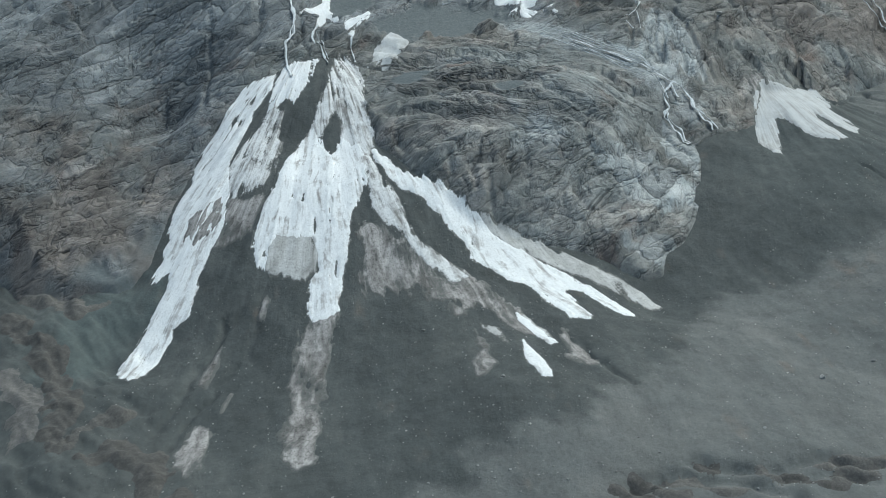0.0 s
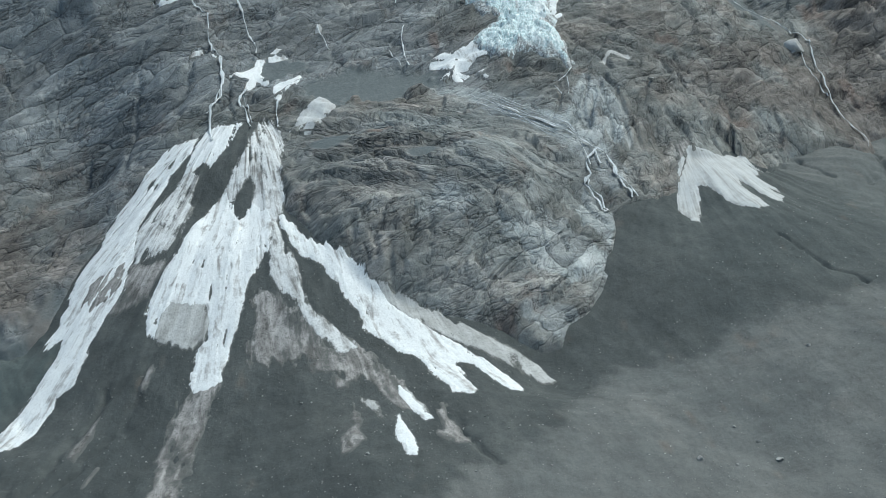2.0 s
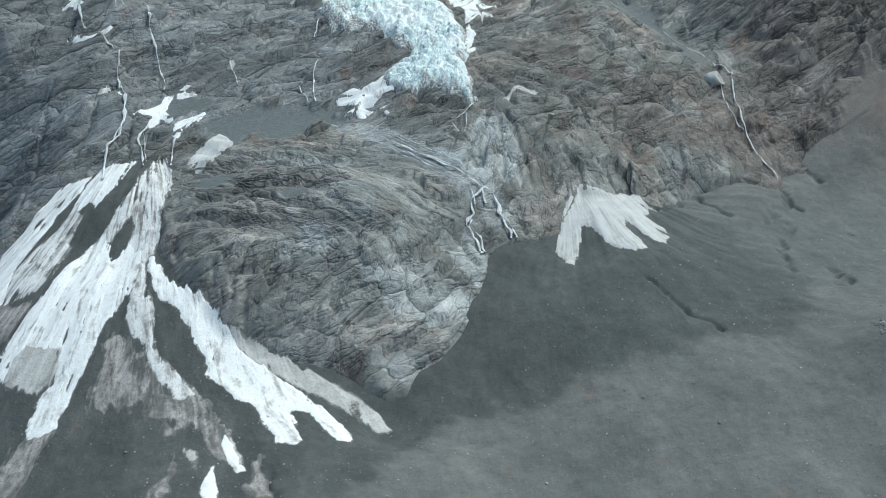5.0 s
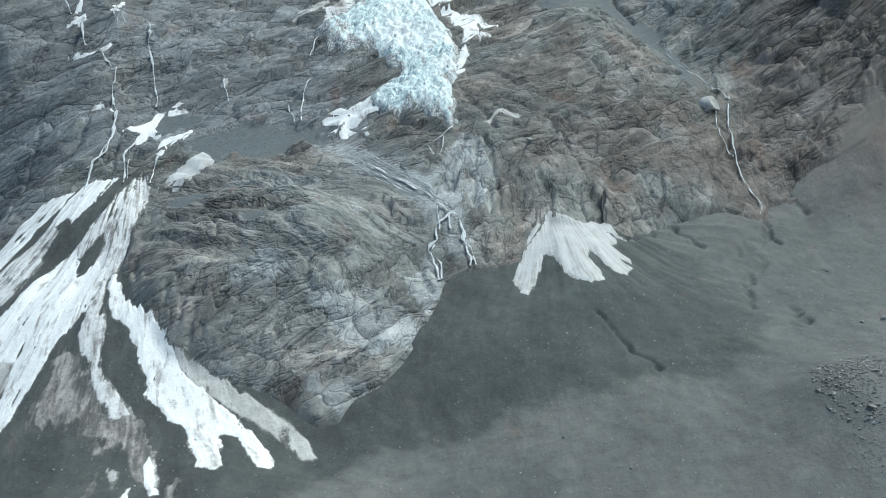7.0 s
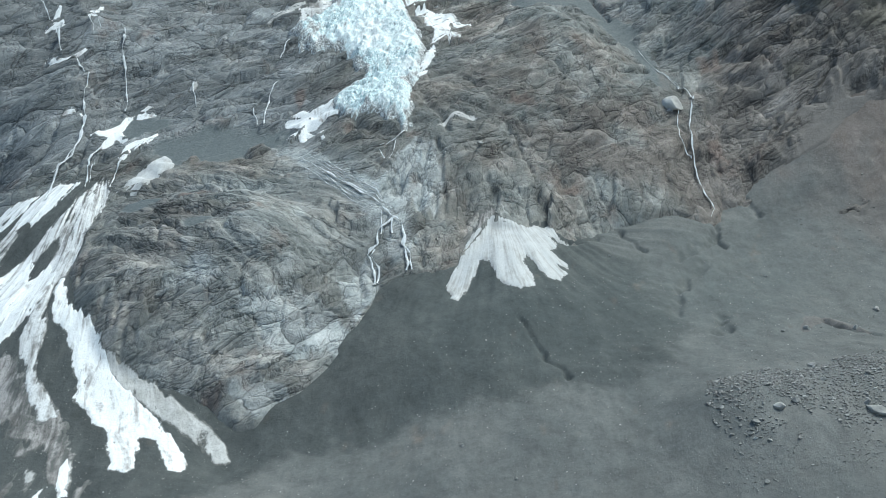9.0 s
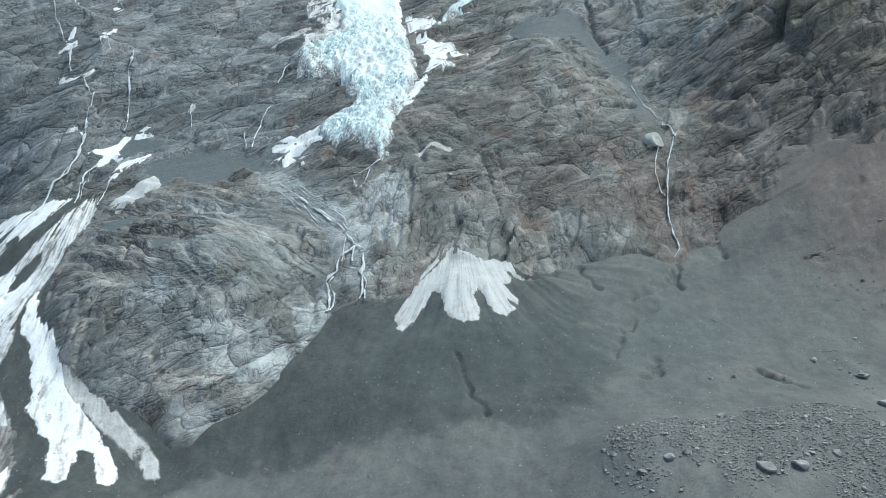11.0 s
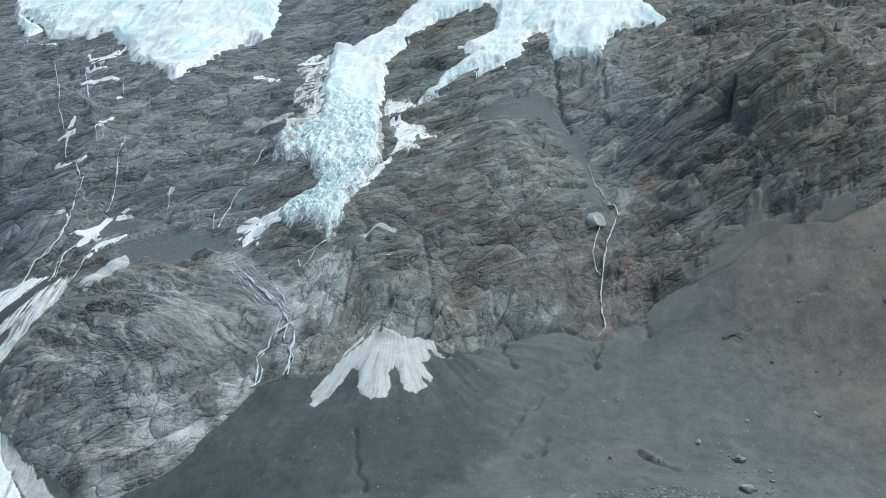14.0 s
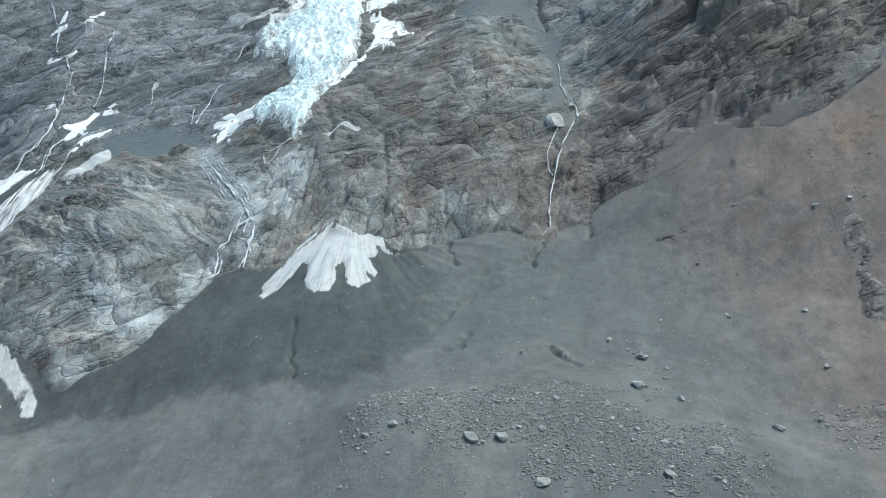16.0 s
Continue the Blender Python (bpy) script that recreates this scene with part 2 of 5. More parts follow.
def ice_material():
    """White to pale blue ice, splintered where torn into upright shards with crevasse shade in their colour, grey with
    grit at its rims.
    """
    m, n, l, s = material("glacier_ice")
    wash = noise_node(n, l, 0.03, 7, 0.62, (1.0, 0.6, 0.6))
    shard = noise_node(n, l, 0.5, 9, 0.75, (1.7, 1.7, 0.4), distort=0.6)
    fine = noise_node(n, l, 0.9, 7, 0.72, (1.0, 1.0, 0.6))
    base = ramp(n, l, wash.outputs[0], [(0.30, (0.68, 0.91, 0.94)), (0.44, (0.87, 0.97, 0.98)), (0.56, (0.96, 0.99, 0.99))])
    zone = channel(n, l, "zone")
    # blue ice of the shards; the darkest stops paint the shade inside crevasses
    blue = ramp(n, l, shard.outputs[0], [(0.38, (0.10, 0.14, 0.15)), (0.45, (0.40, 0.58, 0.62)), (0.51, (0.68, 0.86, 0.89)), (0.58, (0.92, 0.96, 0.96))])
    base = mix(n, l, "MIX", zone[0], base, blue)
    grimy = ramp(n, l, fine.outputs[0], [(0.38, (0.12, 0.13, 0.13)), (0.50, (0.30, 0.32, 0.32)), (0.58, (0.78, 0.83, 0.84))])
    base = mix(n, l, "MIX", zone[1], base, grimy)
    l.new(base, s.inputs["Base Color"])
    s.inputs["Roughness"].default_value = 0.5
    bump(n, l, s, [(wash.outputs[0], 0.35), (shard.outputs[0], 0.6), (fine.outputs[0], 0.4)], 1.5)
    return m


ROCK, SCREE, ICE = rock_material(), scree_material(), ice_material()
SNOW = snow_material("clean_snow", (0.84, 0.865, 0.87), (0.36, 0.35, 0.34), 0.525, 0.645, gritty=0.3)
DIRTY = snow_material("dirty_snow", (0.46, 0.445, 0.43), (0.115, 0.112, 0.106), 0.40, 0.60, gritty=0.95)
WATER = snow_material("white_water", (0.74, 0.78, 0.80), (0.36, 0.39, 0.40), 0.46, 0.62)


# ---- landforms: valley floor, two scree cones, side slope, bedrock wall with its bluff ----
# hollows and mounds of the ground and of the bedrock: plan place, radius, height
GROUND_MOUNDS = [
    (388, 327, 36, 14.1), (550, 381, 55, -9.1), (210, 369, 36, -7.3), (374, 527, 24, 9.5),
    (101, 324, 36, 7.3), (268, 460, 16, -7.5), (446, 351, 24, 8.5), (-53, 415, 16, -8.9),
    (434, 462, 36, -5.3), (41, 495, 16, -7.4), (220, 465, 24, 5.1), (-89, 440, 24, 5.2),
    (167, 381, 16, -6.2), (225, 307, 24, -6.7), (508, 329, 24, 4.3), (-10, 368, 36, -4.6),
    (320, 473, 16, -5.1), (1, 549, 16, 4.6), (312, 382, 36, 4), (367, 337, 16, 6.2),
    (516, 456, 24, -4.9), (550, 381, 24, -8.1), (83, 440, 24, 3.3), (476, 417, 24, -3.9),
]
ROCK_MOUNDS = [
    (549, 651, 45, 70.5), (432, 545, 45, -33.5), (-28, 668, 30, 41.4), (-65, 511, 70, -30.8),
    (112, 468, 45, 27.4), (-78, 672, 34, 42), (302, 857, 110, -15.8), (-95, 640, 30, -6),
    (169, 467, 20, 19), (344, 510, 30, -14.4), (396, 674, 30, -24.7), (581, 594, 20, 19.9),
    (-41, 575, 20, -26.1), (511, 581, 20, -14.2), (38, 752, 45, 15.9), (342, 631, 30, 15.4),
    (5, 600, 30, 17.3), (581, 537, 20, 16.8), (245, 562, 45, 8.2), (126, 595, 45, -8.8),
    (139, 862, 70, -15.7), (-31, 625, 20, 11.8), (378, 721, 20, -12), (55, 620, 20, -10.4),
]
ROCK_SWELLS = [
    (-42, 622, 30, -11), (563, 615, 22, -16), (38, 654, 32, 14.6), (-9, 606, 30, -10),
    (138, 420, 48, 5.12), (478, 663, 22, 17.2), (420, 618, 32, -5.87), (278, 700, 22, -11.5),
    (219, 761, 22, -10.1), (161, 599, 22, -5.57), (338, 652, 22, 9.29), (359, 770, 48, 4.96),
    (459, 634, 22, -7.71), (-8, 657, 22, 5.92), (214, 585, 22, 4.93), (223, 475, 22, -5.14),
    (339, 615, 22, -9.28), (304, 606, 22, 7.8), (273, 803, 22, 5.43), (-51, 585, 22, 4.39),
    (513, 585, 22, 3.28), (146, 756, 22, 4.61), (160, 461, 32, 4.9), (549, 639, 22, -5.65),
]
CONTACT = [
    (-113, 485), (-95, 467), (-76, 460), (-57, 455), (-42, 464), (-32, 497), (-18, 526), (1, 549),
    (23, 554), (45, 558), (60, 559), (66, 543), (65, 510), (67, 482), (77, 457), (89, 439),
    (102, 424), (125, 417), (142, 412), (158, 402), (168, 396), (176, 397), (183, 408), (192, 411),
    (201, 420), (210, 430), (216, 440), (223, 455), (226, 467),
    (242, 474), (259, 475), (269, 483), (284, 503), (302, 503), (316, 503), (329, 503), (343, 514),
    (355, 523), (374, 527), (390, 532), (404, 527), (415, 536), (421, 547), (439, 547), (456, 558),
    (472, 561), (488, 564), (502, 573), (522, 572), (545, 562), (572, 569),
]

# clefts in the bedrock: depth, half width, plan line
CLEFTS = [
    (2.6, 0.9, [(238.4, 547.5), (228.9, 532.9), (223.4, 517.7)]),
    (2.6, 0.9, [(246, 554.1), (236.9, 539.6), (231.7, 526.1)]),
    (3, 1, [(249.6, 550.5), (246.8, 532.8), (245.2, 512.6)]),
    (3, 1, [(255.8, 553.8), (256.9, 534.1), (253.4, 510.4)]),
    (2.2, 0.9, [(225.4, 553.4), (223.3, 539.5), (216.6, 530.9)]),
    (2.6, 0.9, [(298.6, 568.6), (304.8, 551.5), (310.5, 538.6)]),
    (2.4, 0.9, [(319, 519.3), (325.2, 509.3), (331.2, 504.8)]),
    (2.6, 1, [(345.3, 543.1), (349.1, 533), (352.7, 523.1)]),
    (2.2, 0.8, [(252.8, 548), (257.3, 532), (259.4, 520.8)]),
    (2.2, 0.8, [(304, 515.1), (306.5, 504.8)]),
    (2.4, 0.9, [(325.3, 549.5), (326.4, 538.5)]),
    (2.4, 0.8, [(339.2, 527.7), (340.2, 517.9)]),
    (2.4, 0.8, [(329.8, 523.4), (333.9, 510.5)]),
    (2.4, 0.8, [(190.2, 449.7), (198.3, 448.7), (207.5, 446.5)]),
    (2.6, 0.9, [(239.6, 485), (239.7, 476.1)]),
    (2.4, 0.9, [(246, 489.8), (248.4, 477.8)]),
    (2.4, 0.9, [(256.1, 555.6), (259.3, 535.9), (260, 511.1)]),
    (3, 1.2, [(-35.4, 619.7), (-26.3, 627), (-6.7, 633.4), (0.9, 639.2)]),
    (3, 1.2, [(-16.8, 552.3), (-13.2, 575.9), (-11.9, 601.3)]),
    (2.8, 1.1, [(41.2, 559.3), (38.8, 578.3), (39.4, 595.4)]),
    (3, 1.2, [(90.6, 641.2), (101.6, 661.7), (113, 685.5), (121.4, 711.9)]),
    (3.5, 1.4, [(494, 788.2), (476.5, 726.5), (456, 689.4)]),
    (3, 1.2, [(432.3, 701.4), (453.3, 721.3), (474.2, 757.1)]),
    (5, 6, [(502.8, 634.3), (499.8, 630.1), (496.7, 622.9)]),
    (6, 3.5, [(447.9, 640.2), (464.9, 620.7), (480.8, 620.8)]),
    (5, 3, [(441.7, 618.4), (459.7, 608.2)]),
    (5, 2.5, [(410, 672.1), (431.4, 671.9), (454.2, 667.6), (473, 667.4)]),
    (4, 2.2, [(414.2, 644.5), (434.9, 650.3), (455.3, 650.3)]),
    (5, 2.5, [(460.5, 637.4), (482.6, 643.9), (493.3, 642.5)]),
    (4, 2.5, [(517.4, 609.1), (531, 609.6), (544.8, 610.3)]),
    (4, 2.5, [(511.3, 585.7), (526.6, 579.9), (540.5, 586)]),
    (3.5, 2, [(464.7, 583.3), (481.7, 587.9), (494.6, 583.9)]),
    (3, 1.6, [(321.2, 623.7), (338.1, 608.1), (357.3, 604.5)]),
    (5, 2.2, [(363.5, 777.1), (367.1, 748.1), (372, 726.5), (381.9, 707)]),
    (3, 1.5, [(385.2, 760.4), (388.4, 742.8)]),
    (3, 1.5, [(403.4, 755.4), (407.3, 722.3)]),
    (4, 2.5, [(247.8, 592), (256.1, 580.2), (262.4, 562)]),
    (5, 3, [(205.9, 572.7), (218.7, 562.8), (229, 559.8)]),
    (2.5, 1.2, [(296.4, 569.6), (302.5, 554.5), (307.5, 551.2)]),
    (2.5, 1.2, [(306.2, 575.5), (311.1, 559.8)]),
    (3, 1.1, [(95, 448.8), (94.7, 442.8), (91.1, 439.4)]),
    (3, 1.1, [(104.3, 443.5), (102.5, 433.9)]),
    (3.2, 1.2, [(109.1, 436.6), (108.7, 428.6), (110.8, 425.2)]),
    (2.6, 1, [(123.4, 443.9), (120.6, 440)]),
    (2.6, 1, [(130.4, 444.7), (129.4, 437.4)]),
    (2.6, 1, [(151.7, 408.5), (154.6, 403), (155.3, 397.1)]),
    (3, 1.2, [(74.9, 476.9), (77.9, 463.9), (82.7, 462.8)]),
    (2.6, 1.1, [(147.9, 454.8), (160.1, 449.9), (166.6, 443.7)]),
    (2.6, 1, [(169.3, 435), (174.3, 429.3)]),
    (2.6, 1, [(178.1, 446), (190.8, 442.8), (192.4, 436.4)]),
    (2.6, 1.1, [(115.6, 427.9), (110.6, 423.2)]),
    (2.6, 1, [(108.6, 499.5), (115.4, 468.2), (128.8, 460.9)]),
    (2.4, 1, [(147.2, 469.4), (157, 456.3)]),
    (2.6, 1, [(214.8, 476.3), (219.6, 457.6)]),
]
# channels and scarps in the loose ground: depth, half width, plan line
GULLIES = [
    (2.6, 0.8, [(292.4, 428), (296, 417), (301.3, 405.7), (306.8, 394.9), (311.7, 384)]),
    (3.4, 1, [(351.5, 520.5), (358.7, 508.3), (365.8, 496)]),
    (2.6, 1.8, [(415.7, 537.2), (407.4, 512.6), (394.2, 497.6), (382.6, 488.6)]),
    (3.4, 1.6, [(405.7, 516.7), (409.3, 502.4)]),
    (3.0, 1.9, [(387.9, 432.4), (385.6, 417.6), (381, 410.7)]),
    (2.2, 2.2, [(369, 434.7), (373.6, 457.8), (382.5, 472.2), (393.4, 485.6)]),
    (2.2, 1.8, [(431.1, 418.7), (439.6, 405.7), (446.7, 401.6)]),
    (2.4, 2, [(434.2, 547.6), (436.7, 534.4)]),
    (3.0, 1.9, [(381.4, 489.9), (387.3, 494.7), (394.1, 502.9)]),
    (3.2, 1.3, [(404.5, 504.7), (407.5, 509.6), (410.4, 515.4)]),
    (2.4, 2.0, [(375.6, 462), (378.3, 467.9), (381.4, 473.2)]),
    (2.5, 1.3, [(319.3, 498.7), (331.8, 502.6), (341.9, 510.1)]),
    (2, 2, [(522.4, 523.9), (529.9, 525.8)]),
    (2.4, 2.4, [(486.4, 513.5), (490.7, 519.7)]),
    (2.2, 2.2, [(519.3, 550.8), (508.4, 544.7)]),
    (3, 2.4, [(109.1, 269.9), (124.3, 271.5), (140.1, 266.3), (155.5, 254.7)]),
    (2.6, 2.2, [(131.8, 275.5), (147.3, 269.2), (169.5, 268.2), (186.4, 261.8)]),
    (2.4, 2, [(152.9, 262.7), (171.5, 262.3), (181, 254.2)]),
    (1.8, 1.5, [(-35.9, 353.2), (-30.3, 366.4), (-22.6, 383.1), (-15.1, 399.9), (-9.2, 411.4)]),
    (1.6, 1.4, [(-29.5, 347.4), (-22.2, 362.4), (-13.1, 376.5), (-5.4, 386.6)]),
    (1.4, 2, [(-50.9, 385.5), (-41.8, 374.6), (-33.9, 358.7)]),
    (2, 1.5, [(119, 346.5), (123.7, 324.8), (129.6, 313.7)]),
    (1, 1.3, [(7.5, 416.3), (3.3, 405.3), (-1, 387.8)]),
]


def lattice(ix, iy, seed):
    h = (ix.astype(np.int64) * 374761393 + iy.astype(np.int64) * 668265263 + seed * 974711) & 0xFFFFFFFF
    h = ((h ^ (h >> 13)) * 1274126177) & 0xFFFFFFFF
    return ((h ^ (h >> 16)) & 0xFFFFFF) / float(0xFFFFFF)


def grain(x, y, seed=0):
    """Smooth noise between -1 and 1, one bump a unit."""
    ix, iy = np.floor(x), np.floor(y)
    fx, fy = x - ix, y - iy
    ux, uy = fx * fx * fx * (fx * (fx * 6 - 15) + 10), fy * fy * fy * (fy * (fy * 6 - 15) + 10)
    a, b = lattice(ix, iy, seed), lattice(ix + 1, iy, seed)
    c, d = lattice(ix, iy + 1, seed), lattice(ix + 1, iy + 1, seed)
    return 2 * (a + (b - a) * ux + (c - a) * uy + (a - b - c + d) * ux * uy) - 1


def layers(x, y, count, seed=0, fall=0.5):
    total, high = 0 * x, 1.0
    for n in range(count):
        total = total + high * grain(x * 2**n + 17.3 * n, y * 2**n - 9.1 * n, seed + n)
        high *= fall
    return total


def facets(x, y, seed):
    """Broken faces: each cell is a plane with a tilt of its own. Returns height and nearness to a joint."""
    ix, iy = np.floor(x), np.floor(y)
    best, second, high = np.full(x.shape, 9.0), np.full(x.shape, 9.0), 0 * x
    for ox in (-1, 0, 1):
        for oy in (-1, 0, 1):
            cx, cy = ix + ox, iy + oy
            px, py = cx + lattice(cx, cy, seed), cy + lattice(cx, cy, seed + 1)
            dist = (x - px) ** 2 + (y - py) ** 2
            tilt = (lattice(cx, cy, seed + 2) - 0.5) * 2.4 * (x - px) + (lattice(cx, cy, seed + 3) - 0.5) * 2.4 * (y - py)
            tilt = tilt + (lattice(cx, cy, seed + 4) - 0.5) * 0.9
            near = dist < best
            second = np.where(near, best, np.minimum(second, dist))
            high, best = np.where(near, tilt, high), np.where(near, dist, best)
    return high, np.sqrt(second) - np.sqrt(best)


def mounds(rows, x, y):
    total = 0 * x
    for mx, my, size, high in rows:
        total = total + high * np.exp(-((x - mx) ** 2 + (y - my) ** 2) / (2 * size * size))
    return total


def ease(v, low, high):
    v = np.clip((v - low) / (high - low), 0, 1)
    return v * v * (3 - 2 * v)


def scree(x, y):
    """Height of the loose ground, without its small relief."""
    x, y = np.clip(x, -400, 900), np.minimum(y, 640)
    y = np.where(y < 235, 235 + 0.12 * (y - 235), y)
    r = np.hypot(x - 40.9, y - 578.7)
    west = 182.8 - (0.575 - 0.217 * (x - 40.9) / (r + 1)) * r - 0.612 * r * r / 1000
    r = np.hypot(x - 291.6, y - 538.6)
    east = 158.8 - 0.381 * r - 1.125 * r * r / 1000
    floor_z = 65.7 + 0.122 * (x - 300) + 0.355 * (y - 350)
    side = 125.1 + 0.470 * (x - 500) + 0.867 * (y - 480)
    forms = np.stack([west, east, floor_z, side])
    top = forms.max(0)
    return top + 5 * np.log(np.exp((forms - top) / 5).sum(0)) + mounds(GROUND_MOUNDS, x, y)


def to_line(line, x, y, closed=False):
    """Distance to a line of plan points, and how often a way to the east crosses it."""
    pts = list(line) + ([line[0]] if closed else [])
    near, odd = np.full(x.shape, 1e9), np.zeros(x.shape, bool)
    for (ax, ay), (bx, by) in zip(pts[:-1], pts[1:]):
        dx, dy = bx - ax, by - ay
        t = np.clip(((x - ax) * dx + (y - ay) * dy) / (dx * dx + dy * dy), 0, 1)
        near = np.minimum(near, np.hypot(x - ax - t * dx, y - ay - t * dy))
        if ay != by:
            odd ^= ((ay > y) != (by > y)) & (x < ax + (y - ay) * dx / dy)
    return near, odd


def inside(line, x, y):
    near, odd = to_line(line, x, y, True)
    return np.where(odd, near, -near)


WALL = [(-900, 200), (-420, 330), (-180, 400)] + CONTACT + [(640, 585), (760, 620), (1100, 700), (1100, 1500), (-900, 1500)]


def bedrock_plain(x, y):
    ground = scree(x, y)
    rock = 221.7 + 0.062 * (np.clip(x, -200, 700) - 250) + 0.794 * (y - 600) + mounds(ROCK_MOUNDS, x, y) + mounds(ROCK_SWELLS, x, y)
    rock = rock - 1.7 * np.maximum(y - 1080, 0)
    edge = inside(WALL, x, y)
    rock = np.where(edge > 0, np.clip(rock, ground + np.minimum(0.45 * edge, 3.5), ground + 1.5 + 1.35 * np.maximum(edge, 0)), np.minimum(rock, ground) + 1.1 * edge)
    return rock, edge


BENCHES = [(122, 583, 44, 17, 0.1), (334, 712, 26, 15, 0.2), (92, 520, 12, 9, 0.2), (135, 478, 9, 6, 0.2), (70, 605, 20, 10, 0.2)]
CHUTES = [(9, [(350.3, 730.3), (372.1, 708.7), (389, 693.6), (399, 660.6), (401, 623.5)])]


def loose_cover(x, y):
    """Where scree lies on the rock: benches, chutes, and the foot of the spur."""
    total = 0 * x
    for cx, cy, rx, ry, turn in BENCHES:
        c, s = np.cos(turn), np.sin(turn)
        u, v = ((x - cx) * c + (y - cy) * s) / rx, (-(x - cx) * s + (y - cy) * c) / ry
        total = total + 1.25 * np.exp(-((u * u + v * v) ** 1.5))
    for wide, line in CHUTES:
        total = total + 1.1 * np.exp(-((to_line(line, x + 5 * grain(x / 14, y / 14, 41), y)[0] / wide) ** 2))
    spur = ease(x, 435, 480) * np.exp(-np.maximum(inside(WALL, x, y), 0) / 17)
    total = total + 0.95 * spur + 0.75 * spur * layers(x / 13 - y / 17, (x + y) / 40, 4, 57)
    west = ease(-x, 5, 45) * np.exp(-np.maximum(inside(WALL, x, y), 0) / 18)
    total = total + 0.7 * west + 0.6 * west * layers(x / 13 + y / 17, (x - y) / 40, 4, 59)
    return ease(total + 0.3 * layers(x / 11, y / 11, 4, 55, 0.6), 0.3, 0.85)


# smooth pale slabs in the bluff
PALE_SLABS = (
    [(171.6, 435.5), (175.9, 441.6), (186.4, 448.6), (198.2, 450.9), (214.9, 437.5), (215.3, 425.9), (204.2, 433.2), (195.1, 427.1), (187.2, 422.2), (178.8, 425.1)],
    [(162.6, 408.8), (173.5, 415), (186.1, 411.6), (186, 405.7), (175.3, 400.5)],
    [(218.7, 485.9), (224.7, 481.2), (223.1, 461.7), (216.4, 446.1), (211.5, 453), (207.5, 464.7)],
)
WASH = [(163.7, 573.2), (189.1, 545.1), (212, 527.8), (229, 509.3), (235.1, 493.1)]


def bedding(x, y, rock):
    """Shares of the three ways in which the slabs run: climbing east, falling east, upright ribs."""
    above = rock - scree(x, y)
    bluff = ease(x, 55, 95) * ease(-x, -235, -190) * ease(-y, -575, -530)
    fall = bluff * ease(rock, 118, 145) + 0.5 * ease(x, 235, 270) * ease(-x, -330, -280) * ease(rock, 175, 215) * ease(-rock, -290, -240)
    ribs = ease(-above, -34, -12) * ease(x, 225, 250) * ease(-x, -450, -400) + 0.9 * np.exp(-(((x - 242) / 22) ** 2 + ((y - 530) / 28) ** 2))
    ribs = ribs + 0.6 * ease(x, 345, 380) * ease(-x, -450, -415) * ease(rock, 300, 340) + 0.5 * bluff * ease(-rock, -118, -98) * ease(-x, -150, -120)
    warp = 0.25 * layers(x / 35, rock / 35, 2, 58)
    fall, ribs = np.clip(fall + warp * (fall > 0.02), 0, 1), np.clip(ribs + warp * (ribs > 0.02), 0, 1)
    ribs = np.minimum(ribs, 1 - 0.3 * fall)
    fall = np.minimum(fall, 1 - ribs)
    return 1 - fall - ribs, fall, ribs


def slabs(u, v, lean, seed):
    """Rounded slabs parted by joints, in three sizes."""
    along, across = u * np.cos(lean) + v * np.sin(lean), -u * np.sin(lean) + v * np.cos(lean)
    along = along + 9 * grain(u / 33, v / 33, seed) + 1.6 * grain(u / 9, v / 9, seed + 1)
    across = across + 6 * grain(u / 30, v / 30, seed + 2) + 1.0 * grain(u / 8, v / 8, seed + 3)
    big, crack = facets(along / 52, across / 17, seed + 4)
    mid, seam = facets(along / 19 + 0.5 * big, across / 6.2, seed + 10)
    high = 6.5 * big + 2.2 * mid + 2.4 * np.minimum(crack * 4.5, 1) ** 0.6 + 0.9 * np.minimum(seam * 4.5, 1) ** 0.6 - 2.2
    # ledges: treads that lean back, each ending in a steep riser, which come and go along the bed
    for k, (size, long, much) in enumerate(((15.0, 62, 3.2), (6.4, 27, 1.7), (2.9, 13, 0.55))):
        step = across / size + 0.6 * grain(along / long, across / (2.2 * size), seed + 20 + k) + 0.25 * grain(along / (0.3 * long), across / size, seed + 24 + k)
        saw, riser = step - np.floor(step), min(0.5, 1.4 / size)
        tread = np.where(saw < 1 - riser, 0.5 - saw / (1 - riser), (saw - 1 + riser) / riser - 0.5)
        held = ease(grain(along / (1.3 * long), across / (1.6 * size), seed + 28 + k), -0.45, 0.35)
        high = high + much * held * tread
    return high


